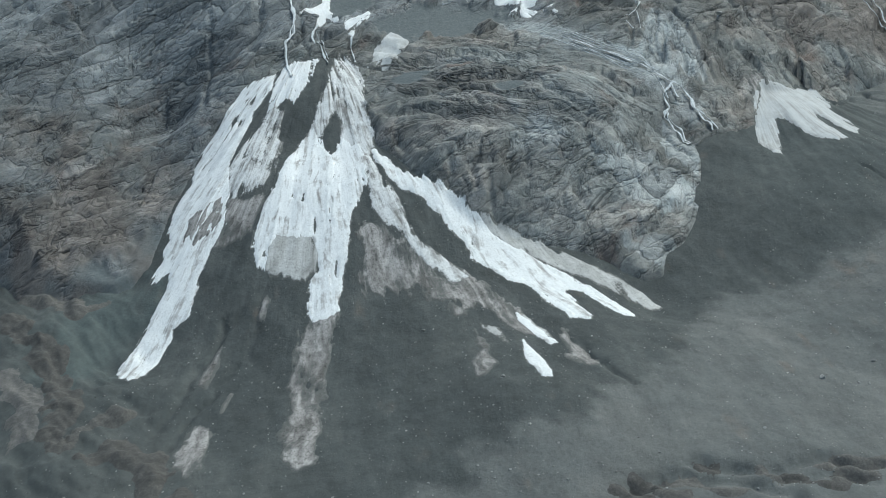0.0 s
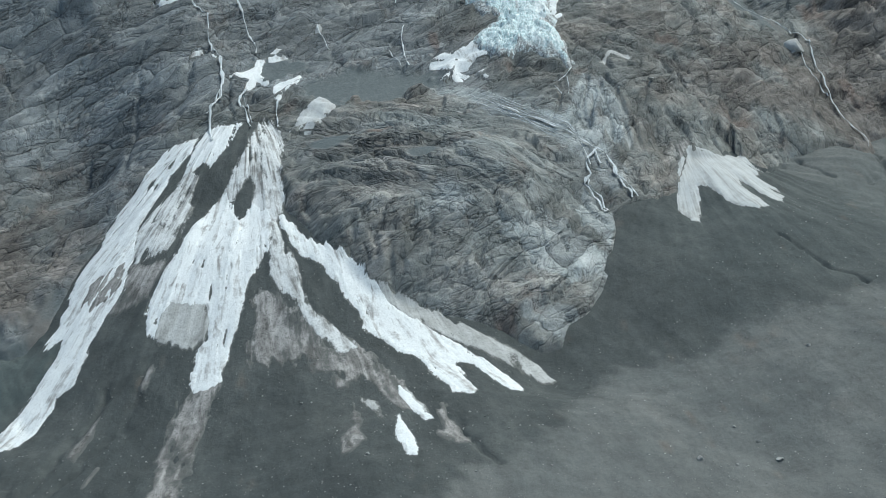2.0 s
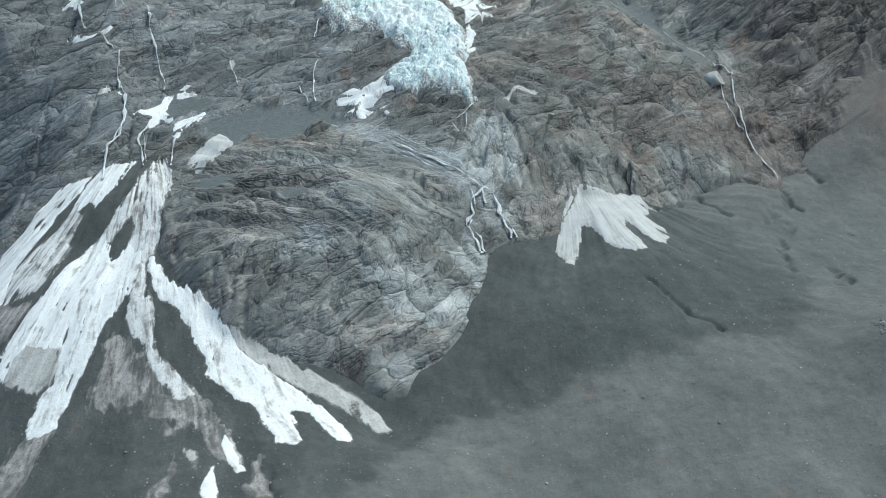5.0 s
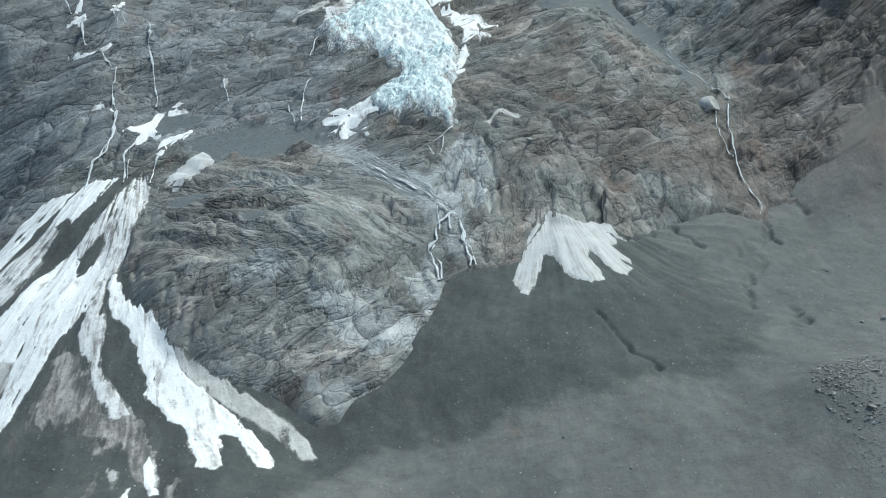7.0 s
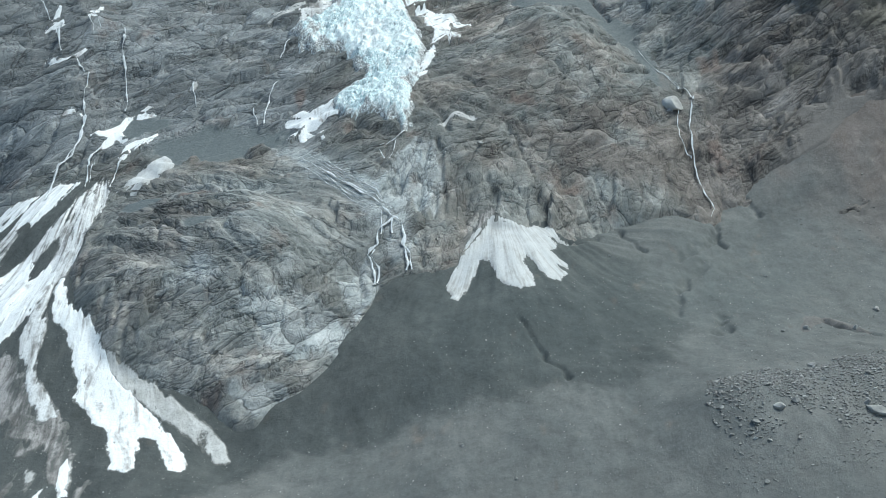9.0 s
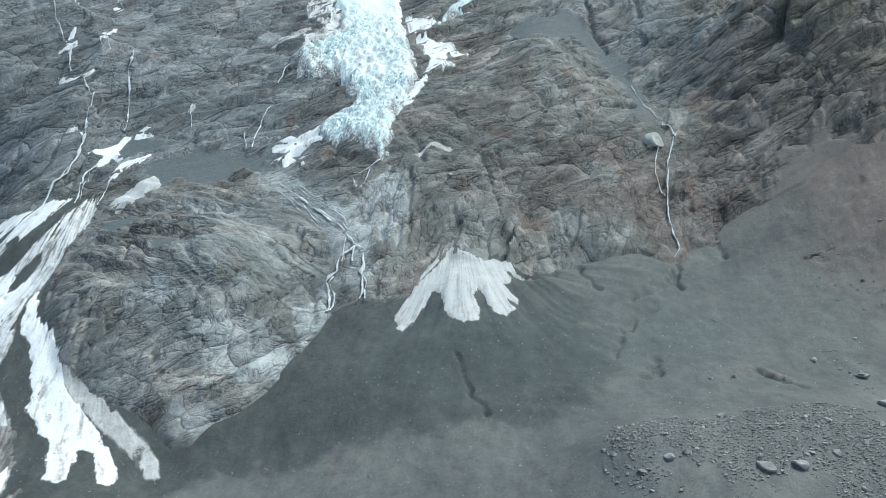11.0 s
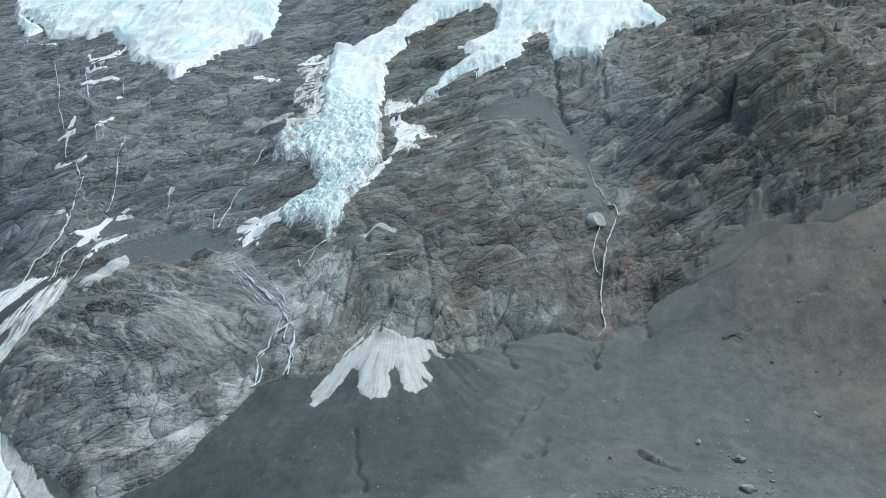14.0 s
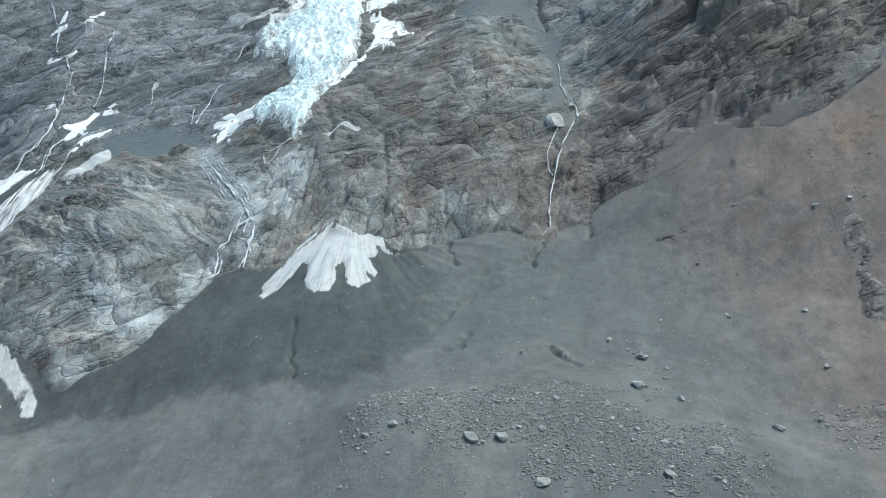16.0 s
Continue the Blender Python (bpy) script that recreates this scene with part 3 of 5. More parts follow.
def bedrock(x, y):
    """Height of the bare rock."""
    rock, edge = bedrock_plain(x, y)
    u, v = x, 0.62 * y + 0.78 * rock
    high = 2.5 * layers(u / 45, v / 45, 3, 51)
    for share, lean, seed in zip(bedding(x, y, rock), LEANS, (400, 430, 460)):
        high = high + share * slabs(u, v, lean, seed)
    cut = np.zeros(np.shape(x))
    for deep, wide, line in CLEFTS:
        part = (x > min(p[0] for p in line) - 14) & (x < max(p[0] for p in line) + 14) & (y > min(p[1] for p in line) - 14) & (y < max(p[1] for p in line) + 14)
        if np.any(part):
            px, py = x[part], y[part]
            gap = to_line(line, px + 1.2 * grain(px / 5, py / 5, 25), py + 1.2 * grain(px / 5, py / 5, 26))[0]
            cut[part] = cut[part] + deep * np.exp(-((gap / wide) ** 2))
    for slab in PALE_SLABS:
        high = high * (1 - 0.7 * ease(inside(slab, x, y), -1, 4))
    return rock - cut + high * (0.72 + 0.45 * ease(x, 420, 500)) * (0.25 + 0.75 * ease(edge, 0, 10)) * (1 - 0.9 * loose_cover(x, y)) * (1 - 0.85 * np.exp(-((to_line(WASH, x, y)[0] / 11) ** 4))) * (1 - 0.75 * np.exp(-(((x - 405) / 13) ** 2 + ((y - 603) / 13) ** 2) ** 2))


def ground_height(x, y):
    z = scree(x, y)
    near = ease(-np.hypot(x - 250, y - 400), -900, -500)
    z = z + near * (1.2 * layers(x / 38, y / 38, 3, 3) + 0.22 * layers(x / 6, y / 6, 4, 8, 0.6))
    z = z + 1.7 * near * ease(-x, 28, 62) * layers((x + 0.6 * y) / 13, (y - 0.6 * x) / 42, 4, 71, 0.6)
    # furrows that run down the two cones
    for ax, ay, seed, much, reach in ((55, 590, 61, 0.9, 240), (288, 535, 65, 0.6, 135)):
        turn, far = np.arctan2(y - ay, x - ax), np.hypot(x - ax, y - ay)
        z = z + much * near * layers(turn * 22, far / 60, 3, seed) * ease(far, 10, 60) * ease(-far, -reach, -0.5 * reach)
    for deep, wide, line in GULLIES:
        part = (x > min(p[0] for p in line) - 25) & (x < max(p[0] for p in line) + 25) & (y > min(p[1] for p in line) - 25) & (y < max(p[1] for p in line) + 25)
        if part.any():
            px, py = x[part], y[part]
            gap = to_line(line, px + 1.8 * layers(px / 7, py / 7, 3, 15), py + 1.8 * layers(px / 7, py / 7, 3, 18))[0]
            cut = np.zeros(z.shape)
            cut[part] = deep * (0.9 + 0.6 * grain(px / 5, py / 5, 21)) * np.exp(-((gap / wide) ** 2))
            z = z - cut
    return z


def surface(x, y):
    x, y = np.asarray(x, float), np.asarray(y, float)
    return np.maximum(ground_height(x, y), bedrock(x, y))
# ---- end of landforms ----


# ---- the ground and the mountain ----
def sheet(name, xs, ys, height, mat, zones, lay=None):
    """A relief over a plan grid. zones: three masks by plan place, kept as a colour."""
    gx, gy = np.meshgrid(xs, ys)
    z = height(gx, gy)
    nx, ny = len(xs), len(ys)
    co = np.stack([gx, gy, z], -1).reshape(-1, 3)
    i = (np.arange(ny - 1)[:, None] * nx + np.arange(nx - 1)).ravel()
    quads = np.stack([i, i + 1, i + nx + 1, i + nx], 1)
    zone = zones(gx, gy, z)
    return mesh_object(name, co, quads, mat, zone.reshape(-1, zone.shape[-1]), True, lay(gx, gy).reshape(-1, 4) if lay else None, slate(gx, gy).reshape(-1, 3) if lay else None)


def mesh_object(name, co, quads, mat, zone=None, smooth=True, lay=None, flow=None, rim=None):
    me = bpy.data.meshes.new(name)
    me.vertices.add(len(co))
    me.vertices.foreach_set("co", np.asarray(co, np.float32).ravel())
    me.loops.add(quads.size)
    me.loops.foreach_set("vertex_index", quads.ravel().astype(np.int32))
    me.polygons.add(len(quads))
    me.polygons.foreach_set("loop_start", np.arange(0, quads.size, quads.shape[1], dtype=np.int32))
    me.update(calc_edges=True)
    me.polygons.foreach_set("use_smooth", np.full(len(quads), smooth))
    if zone is not None:
        layer = me.attributes.new("zone", "FLOAT_COLOR", "POINT")
        zone = zone if zone.shape[1] == 4 else np.c_[zone, np.ones(len(co))]
        layer.data.foreach_set("color", np.clip(zone, 0, 1).astype(np.float32).ravel())
    for key, values in (("flow", flow), ("rim", rim)):
        if values is not None:
            me.attributes.new(key, "FLOAT_VECTOR" if key == "flow" else "FLOAT", "POINT").data.foreach_set("vector" if key == "flow" else "value", np.asarray(values, np.float32).ravel())
    if lay is not None:
        layer = me.attributes.new("lay", "FLOAT_COLOR", "POINT")
        layer.data.foreach_set("color", np.asarray(lay, np.float32).ravel())
    me.materials.append(mat)
    return new(name, me)


def spot(x, y, cx, cy, rx, ry, turn=0.0):
    c, s = np.cos(turn), np.sin(turn)
    u, v = ((x - cx) * c + (y - cy) * s) / rx, (-(x - cx) * s + (y - cy) * c) / ry
    return np.exp(-(u * u + v * v))


PALE_RIBS = [(245.2, 555), (234, 542.4), (226, 533.7), (221, 524.1), (224, 516.6), (233, 512), (243, 521.3), (247, 511.7), (255, 513.4), (258, 528), (256, 541.9), (255.1, 554.5)]


def rock_zones(x, y, z):
    rag = 0.5 * layers(x / 14, z / 14, 4, 81)
    bluff = ease(x, 60, 90) * ease(-x, -240, -215) * ease(-y, -570, -530)
    pale = 0.18 * bluff + 0.08 + 0.15 * ease(-x, -200, -110) * ease(y, 560, 600) + 1.4 * sum(ease(inside(slab, x, y) + 2 * rag, -2, 1) for slab in PALE_SLABS) + 0.25 * spot(x, y, 150, 440, 25, 20) + 1.6 * ease(inside(PALE_RIBS, x, y) + 3 * rag, -3, 2) + 1.1 * np.exp(-(to_line(WASH, x, y)[0] / 8) ** 2) + 0.6 * spot(x, y, 395, 735, 30, 30)
    brown = 1.15 * ease(x - 0.35 * (z - 200), 402, 445) * (1 - 0.25 * ease(x, 490, 560)) + 0.45 * spot(x, y, 345, 620, 60, 60) + 0.5 * spot(x, y, 350, 555, 75, 32) + 0.45 * spot(x, y, 405, 570, 45, 40) + 0.3 * spot(x, y, 120, 490, 30, 30) + 0.85 * spot(x, y, -80, 490, 70, 75)
    mossy = sum(spot(x, y, cx, cy, size, size) for cx, cy, size in ((496, 645, 15), (515, 638, 15), (530, 628, 13), (533, 605, 12), (551, 601, 11), (566, 625, 14), (482, 603, 9), (531, 790, 22), (553, 660, 22)))
    mossy = 0.9 * mossy + 0.45 * layers(x / 17, z / 10, 4, 91) * ease(x, 440, 500)
    return np.stack([np.clip(pale, 0, 0.35) + 0.65 * ease(pale + rag * 0.8, 0.55, 0.85), ease(brown + rag * 0.6, 0.3, 0.9) * 0.85, 0.55 * ease(mossy, 0.45, 1.0), loose_cover(x, y)], -1)


def rock_lay(x, y):
    rust = spot(x, y, 425, 576, 9, 14) + spot(x, y, 167, 622, 4, 7) + spot(x, y, 304, 587, 12, 4) + 0.6 * spot(x, y, 264, 583, 6, 5) + spot(x, y, 330, 536, 14, 5) + spot(x, y, 440, 640, 12, 12) + 0.8 * spot(x, y, 120, 525, 12, 6) + 0.9 * spot(x, y, 153, 405, 6, 6)
    rust = 0.55 * ease(rust + 0.4 * layers(x / 8, y / 8, 4, 83), 0.4, 1.0)
    return np.stack([*bedding(x, y, bedrock_plain(x, y)[0]), rust], -1)


def slate(x, y):
    """Share of bluish slate in the rock: the western wall and some bands."""
    share = ease(-x, -215, -150) * ease(y, 560, 590) + ease(-x, -20, 20) * 0.75 + 0.5 * spot(x, y, 380, 720, 40, 60) + 0.8 * sum(ease(inside(slab, x, y), -2, 2) for slab in PALE_SLABS)
    share = np.clip(share + 0.35 * layers(x / 30, y / 30, 3, 87) * (share > 0.02), 0, 1)
    return np.stack([share, 0 * share, 0 * share], -1)


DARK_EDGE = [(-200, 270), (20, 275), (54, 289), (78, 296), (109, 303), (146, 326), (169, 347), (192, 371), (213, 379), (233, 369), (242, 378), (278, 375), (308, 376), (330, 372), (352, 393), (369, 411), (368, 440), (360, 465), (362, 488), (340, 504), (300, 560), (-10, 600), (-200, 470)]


def ground_zones(x, y, z):
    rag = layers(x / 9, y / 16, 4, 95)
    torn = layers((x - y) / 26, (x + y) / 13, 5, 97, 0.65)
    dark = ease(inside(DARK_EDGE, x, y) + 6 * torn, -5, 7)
    warm = ease(x + 0.45 * (y - 420) + 14 * rag, 490, 590)
    wet = 0.4 * spot(x, y, 400, 462, 62, 60) + 0.3 * spot(x, y, 290, 440, 60, 60) + 0.9 * ease(spot(x, y, -61, 429, 24, 38, -0.4) + 0.25 * rag, 0.2, 0.8)
    orange = spot(x, y, 581, 541, 14, 17, 0.5) + 0.7 * spot(x, y, 600, 560, 15, 15) + 0.35 * spot(x, y, 540, 500, 14, 10)
    flows = ease(layers((0.8 * x + 0.6 * y) / 9, (0.8 * y - 0.6 * x) / 45, 4, 103), 0.0, 0.7) * ease(x + 0.3 * y, 590, 680)
    dark = np.maximum(dark, 0.4 * flows)
    return np.stack([dark, 0.95 * warm, wet, 0.7 * ease(orange + 0.4 * rag, 0.35, 1.0)], -1)


def spread(low, high, step, far, rate=1.18):
    """Plan lines: even between low and high, then ever wider out to far."""
    mid = list(np.arange(low, high, step))
    out, gap, at = [], step, high
    while at < far:
        out.append(at)
        gap *= rate
        at += gap
    back, gap, at = [], step * rate, low - step * rate
    while at > -far:
        back.append(at)
        gap *= rate
        at -= gap
    return np.array(back[::-1] + mid + out)


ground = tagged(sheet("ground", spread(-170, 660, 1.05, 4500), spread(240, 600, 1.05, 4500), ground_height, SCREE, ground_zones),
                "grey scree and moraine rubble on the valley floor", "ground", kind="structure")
BLUFF = [p for p in CONTACT if 64 < p[0] < 227 and p[1] < 545] + [(222, 500), (205, 522), (180, 548), (160, 566), (125, 572), (90, 572)]
SPUR = [(417, 470), (415, 540), (410, 560), (412, 585), (420, 607), (408, 640), (400, 680), (418, 720), (450, 770), (470, 1500), (2000, 1500), (2000, 470)]
cliff = sheet("cliff", spread(-130, 660, 1.05, 1500), np.r_[np.arange(376, 960, 1.05), np.arange(960, 1360, 6.0)], bedrock, ROCK, rock_zones, rock_lay)


def carve(whole, name, outline, label):
    """Moves the faces inside a plan outline to an object of their own, with the shading of the whole."""
    me = whole.data
    n, count = len(me.vertices), len(me.polygons)
    co, normal, quads = np.empty(n * 3, np.float32), np.empty(n * 3, np.float32), np.empty(count * 4, np.int32)
    me.vertices.foreach_get("co", co)
    me.vertex_normals.foreach_get("vector", normal)
    me.loops.foreach_get("vertex_index", quads)
    co, normal, quads = co.reshape(-1, 3), normal.reshape(-1, 3), quads.reshape(-1, 4)
    data = {}
    for key, field, wide in (("zone", "color", 4), ("lay", "color", 4), ("flow", "vector", 3)):
        data[key] = np.empty(n * wide, np.float32)
        me.attributes[key].data.foreach_get(field, data[key])
        data[key] = data[key].reshape(-1, wide)
    middle = co[quads].mean(1)
    taken = inside(outline, middle[:, 0], middle[:, 1]) > 0
    made = []
    for piece, faces in ((name, quads[taken]), (whole.name, quads[~taken])):
        used, back = np.unique(faces, return_inverse=True)
        ob = mesh_object(piece, co[used], back.reshape(-1, 4), ROCK, data["zone"][used], True, data["lay"][used], data["flow"][used])
        ob.data.normals_split_custom_set_from_vertices(normal[used])
        made.append(ob)
    bpy.data.objects.remove(whole)
    bpy.data.meshes.remove(me)
    made[1].name = "cliff"
    return tagged(made[0], label, "rock bluff" if name == "rock_bluff" else "rock spur", kind="structure"), made[1]


bluff, cliff = carve(cliff, "rock_bluff", BLUFF, "rounded grey rock bluff between two scree cones")
spur, cliff = carve(cliff, "rock_spur", SPUR, "dark brown mossy rock spur beside the stream gully")
tagged(cliff, "steep fractured grey rock wall above the scree", "cliff", kind="structure")


GREYSNOW = snow_material("grey_snow", (0.56, 0.57, 0.56), (0.30, 0.30, 0.29), 0.42, 0.66)
STREAK = snow_material("streaked_snow", (0.74, 0.755, 0.755), (0.22, 0.215, 0.205), 0.47, 0.62)
OLDSNOW = snow_material("old_snow", (0.56, 0.58, 0.58), (0.36, 0.36, 0.35), 0.46, 0.64, gritty=0.2)



def drape(outline, step, apex, rag, holes, fingers=0.65):
    """Plan grid over an outline: places, and how far inside its ragged edge they lie; streaks run away from the apex."""
    px, py = np.array(outline).T
    gx, gy = np.meshgrid(np.arange(px.min() - 4, px.max() + 4, step), np.arange(py.min() - 4, py.max() + 4, step))
    edge = inside(outline, gx, gy)
    turn, far = np.arctan2(gy - apex[1], gx - apex[0]), np.hypot(gx - apex[0], gy - apex[1])
    across = turn * 180.0 + 1.5 * grain(gx / 17, gy / 17, 2) + 0.35 * grain(gx / 4.7 + 0.13 * gy, gy / 4.1, 3)
    far = far + 6.0 * grain(gx / 8, gy / 8, 4)
    edge = edge + 0.25 * rag + rag * (fingers * layers(across / 2.2, far / 22, 4, 5, 0.65) + 0.6 * layers(gx / 5.5, gy / 5.5, 4, 6, 0.6))
    if holes:
        streak = 0.9 * layers(across / 3.3, far / 26, 5, 9, 0.62) + 0.7 * layers(gx / 7, gy / 9, 5, 14, 0.6)
        edge = np.minimum(edge, (1.75 - 1.5 * holes + streak) * 1.6)
    return gx, gy, edge, np.stack([across, far, 0 * far], -1)


def kept(gx, gy, z, edge, low):
    ny, nx = gx.shape
    i = np.arange(ny * nx).reshape(ny, nx)
    quads = np.stack([i[:-1, :-1], i[:-1, 1:], i[1:, 1:], i[1:, :-1]], -1).reshape(-1, 4)
    quads = quads[(edge.ravel()[quads] > low).any(1)]
    used, back = np.unique(quads, return_inverse=True)
    return np.stack([gx, gy, z], -1).reshape(-1, 3)[used], back.reshape(-1, 4), used


def evened(z, times):
    """A relief with its hollows and bumps smoothed out."""
    for _ in range(times):
        p = np.pad(z, 2, mode="edge")
        z = sum(p[i:i + z.shape[0], 2:-2] for i in range(5)) / 5
        p = np.pad(z, 2, mode="edge")
        z = sum(p[2:-2, i:i + z.shape[1]] for i in range(5)) / 5
    return z


def snow_patch(name, mat, label, apex, thick, rag, holes, group, outline, owner=None):
    gx, gy, edge, flow = drape(outline, 0.55, apex, rag, holes)
    soft = 0.5 if mat in (SNOW, OLDSNOW) else 4.5 if mat is DIRTY else 2.4
    bed = surface(gx, gy)
    lie = np.maximum(evened(bed, 4 if apex == (50, 600) else 3), bed - (0.15 if apex == (50, 600) else 0.9))
    rise = np.clip(0.3 * edge + 0.12, -0.7, 0.5 * thick)
    co, quads, used = kept(gx, gy, np.where(edge > 0, lie, bed) + rise, edge, -0.3)
    rim = np.clip(1 - edge / soft, 0, 1) ** 1.5 * 0.55
    ob = mesh_object(name, co, quads, mat, flow=flow.reshape(-1, 3)[used], rim=rim.ravel()[used])
    if owner is not None:
        ob.parent = owner
        return tagged(ob, label)
    return tagged(ob, label, "snow patch", group)


def serac_mesh(seed):
    """A leaning block of ice, split off by crevasses."""
    rng = random.Random(seed)
    bm = bmesh.new()
    bmesh.ops.create_cube(bm, size=1.0)
    bmesh.ops.subdivide_edges(bm, edges=bm.edges[:], cuts=2, use_grid_fill=True)
    for v in bm.verts:
        v.co.x *= 1 - 0.35 * (v.co.z + 0.5) * rng.uniform(0.6, 1)
        v.co += Vector((rng.uniform(-1, 1), rng.uniform(-1, 1), rng.uniform(-1, 1))) * 0.09
    me = bpy.data.meshes.new("serac")
    bm.to_mesh(me)
    bm.free()
    layer = me.attributes.new("zone", "FLOAT_COLOR", "POINT")
    layer.data.foreach_set("color", np.tile(np.array([0.6, 0.1, 0, 1], np.float32), len(me.vertices)))
    me.materials.append(ICE)
    return me


serac_meshes = [serac_mesh(k) for k in range(5)]


def glacier(name, label, broken_below, outline):
    """Ice over its bed: smooth above, torn into blocks and crevasses towards the snout."""
    gx, gy, edge, _ = drape(outline, 0.95, (250, 1300), 2.6, 0.0, 0.25)
    base = np.maximum(bedrock_plain(gx, gy)[0], evened(bedrock(gx, gy), 5))
    wx, wy = gx + 5 * grain(gx / 13, gy / 13, 3), gy + base * 0.7 + 5 * grain(gx / 12, gy / 12, 5)
    broken, gap = facets(wx / 7, wy / 7.5, 201)
    chips, crack = facets(wx / 2.3, wy / 3.2, 205)
    torn = ease(broken_below - gy + 14 * layers(gx / 24, gy / 24, 3, 4), -25, 45) * 0.9 + 0.1
    top = 5.5 + 2.0 * layers(gx / 30, gy / 30, 3, 207) + torn * (1.0 * broken + 0.5 * chips - 1.2 * np.exp(-gap * 11) - 0.8 * np.exp(-crack * 7) + 1.6 * layers(wx / 5, wy / 9, 4, 208, 0.65))
    top = top + (1 - torn) * 0.8 * layers(gx / 7, gy / 16, 3, 211)
    z = np.where(edge > 0, base + np.minimum(0.9 * edge + 0.3, top), base + 1.5 * edge - 1)
    co, quads, used = kept(gx, gy, z, edge, -2.0)
    fringe = ease(-edge, -9, -0.5) * (0.25 + 0.75 * torn)
    grime = ease(fringe + 0.5 * layers(gx / 7, gy / 11, 5, 209, 0.6) + 0.55 * ease(-gx, -205, -160) * torn * ease(gy, 640, 690), 0.5, 0.95)
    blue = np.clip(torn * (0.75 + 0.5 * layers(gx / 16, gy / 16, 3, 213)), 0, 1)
    zone = np.stack([blue, grime, 0 * gx], -1).reshape(-1, 3)[used]
    ice = tagged(mesh_object(name, co, quads, ICE, zone), label, "glacier")
    spots = np.argwhere((edge > 3) & (edge < 16) & (torn > 0.75))
    rng = np.random.default_rng(len(outline))
    for r, c in rng.permutation(spots)[:14]:
        size = rng.uniform(1.6, 3.0)
        block = new("serac", serac_meshes[int(rng.integers(len(serac_meshes)))])
        block.parent = ice
        block.matrix_world = pose(gx[r, c], gy[r, c], z[r, c] + 0.1 * size, rng.uniform(-20, 20), rng.uniform(-20, 20), rng.uniform(0, 360)) @ Matrix.Diagonal((size, size * 0.7, size * rng.uniform(1.2, 1.8), 1))
    return ice


def stream(name, width, line):
    """White water along a line of plan places, frayed and uneven in width."""
    pts = np.array(line, float)
    far = np.r_[0, np.cumsum(np.hypot(*np.diff(pts, axis=0).T))]
    s = np.arange(0, far[-1], 0.5)
    cx, cy = np.interp(s, far, pts[:, 0]), np.interp(s, far, pts[:, 1])
    cx = cx + 0.4 * layers(s / 6 + pts[0, 0], 0 * s, 3, 301)
    wide = width * np.clip(0.30 + 0.24 * layers(s / 5 + pts[0, 1], 0 * s + 3, 4, 305, 0.6), 0.07, 0.8)
    k = np.linspace(-1, 1, 5)
    gx, gy = cx[:, None] + wide[:, None] * k, cy[:, None] + 0 * k
    z = np.max([surface(gx, gy + d) - 0.45 * d for d in (-1.2, 0.0, 1.2, 2.4)], axis=0)
    row = np.convolve(np.pad(z.max(1), 3, mode="edge"), np.ones(7) / 7, mode="valid")
    z = np.maximum(z, row[:, None]) + 0.3 * (1 - k * k) + 0.3
    n = len(s)
    i = np.arange(n * 5).reshape(n, 5)
    quads = np.stack([i[:-1, :-1], i[:-1, 1:], i[1:, 1:], i[1:, :-1]], -1).reshape(-1, 4)
    label = "white waterfall dropping over a rock step" if name == "waterfall" else "thin white cascade running down the rock wall"
    flow = np.stack([gx * 3, s[:, None] + 0 * gx, 0 * gx], -1).reshape(-1, 3)
    rim = (np.abs(k) ** 3 * 0.5 + 0 * gx).ravel()
    return tagged(mesh_object(name, np.stack([gx, gy, z], -1).reshape(-1, 3), quads, WATER, flow=flow, rim=rim), label, "waterfall", "meltwater streams")


# ---- snow, ice and falling water ----
west_tongue = snow_patch("snow_tongue", SNOW, "long white avalanche snow tongue lying on dark scree", (50, 600), 1.1, 1.3, 0.32, "snow tongues on the western scree cone", [
    (22.5, 554), (16.9, 553.6), (7.6, 552.8), (0.6, 549.1), (-5.3, 541.7), (-14.6, 531.2), (-22, 516.7), (-23.9, 503.7), (-31, 493.4),
    (-34, 483.6), (-34.1, 471.5), (-37.1, 459.2), (-40.6, 451.3), (-33.1, 452.6), (-34.2, 443.9), (-40.5, 433.8), (-44.4, 425.6), (-49.7, 416.6),
    (-52.4, 409), (-47.2, 396.8), (-41.7, 400.7), (-37.8, 408.2), (-32.9, 416.4), (-31.4, 422.7), (-24.3, 423.3), (-21.8, 432.8), (-19.3, 442.7),
    (-14.2, 451.6), (-8.8, 461.1), (-7.1, 474.2), (-4.8, 480), (-5.1, 497), (1.6, 511.1), (5, 521.5), (9.4, 531), (19, 540.7)])
snow_patch("debris_cover", DIRTY, "debris-covered grey patch on the snow tongue", (50, 600), 1.7, 1.5, 0.6, "", [
    (-25.8, 477.2), (-15, 480.9), (-8.3, 480.9), (-9.5, 465), (-15.3, 459.1), (-23, 458.2), (-27, 466.8)], west_tongue)
snow_patch("snow_tongue", SNOW, "white snow strip below the upper rock step", (50, 600), 1, 1.2, 0.42, "snow tongues on the western scree cone", [
    (46.1, 556.9), (38.8, 555.6), (33.4, 558), (26.1, 554.1), (21.7, 544.2), (18, 534), (14.9, 524.9), (20.9, 525.6), (25.6, 528.3),
    (29.7, 524.8), (36.5, 533.5), (43.1, 543.7)])
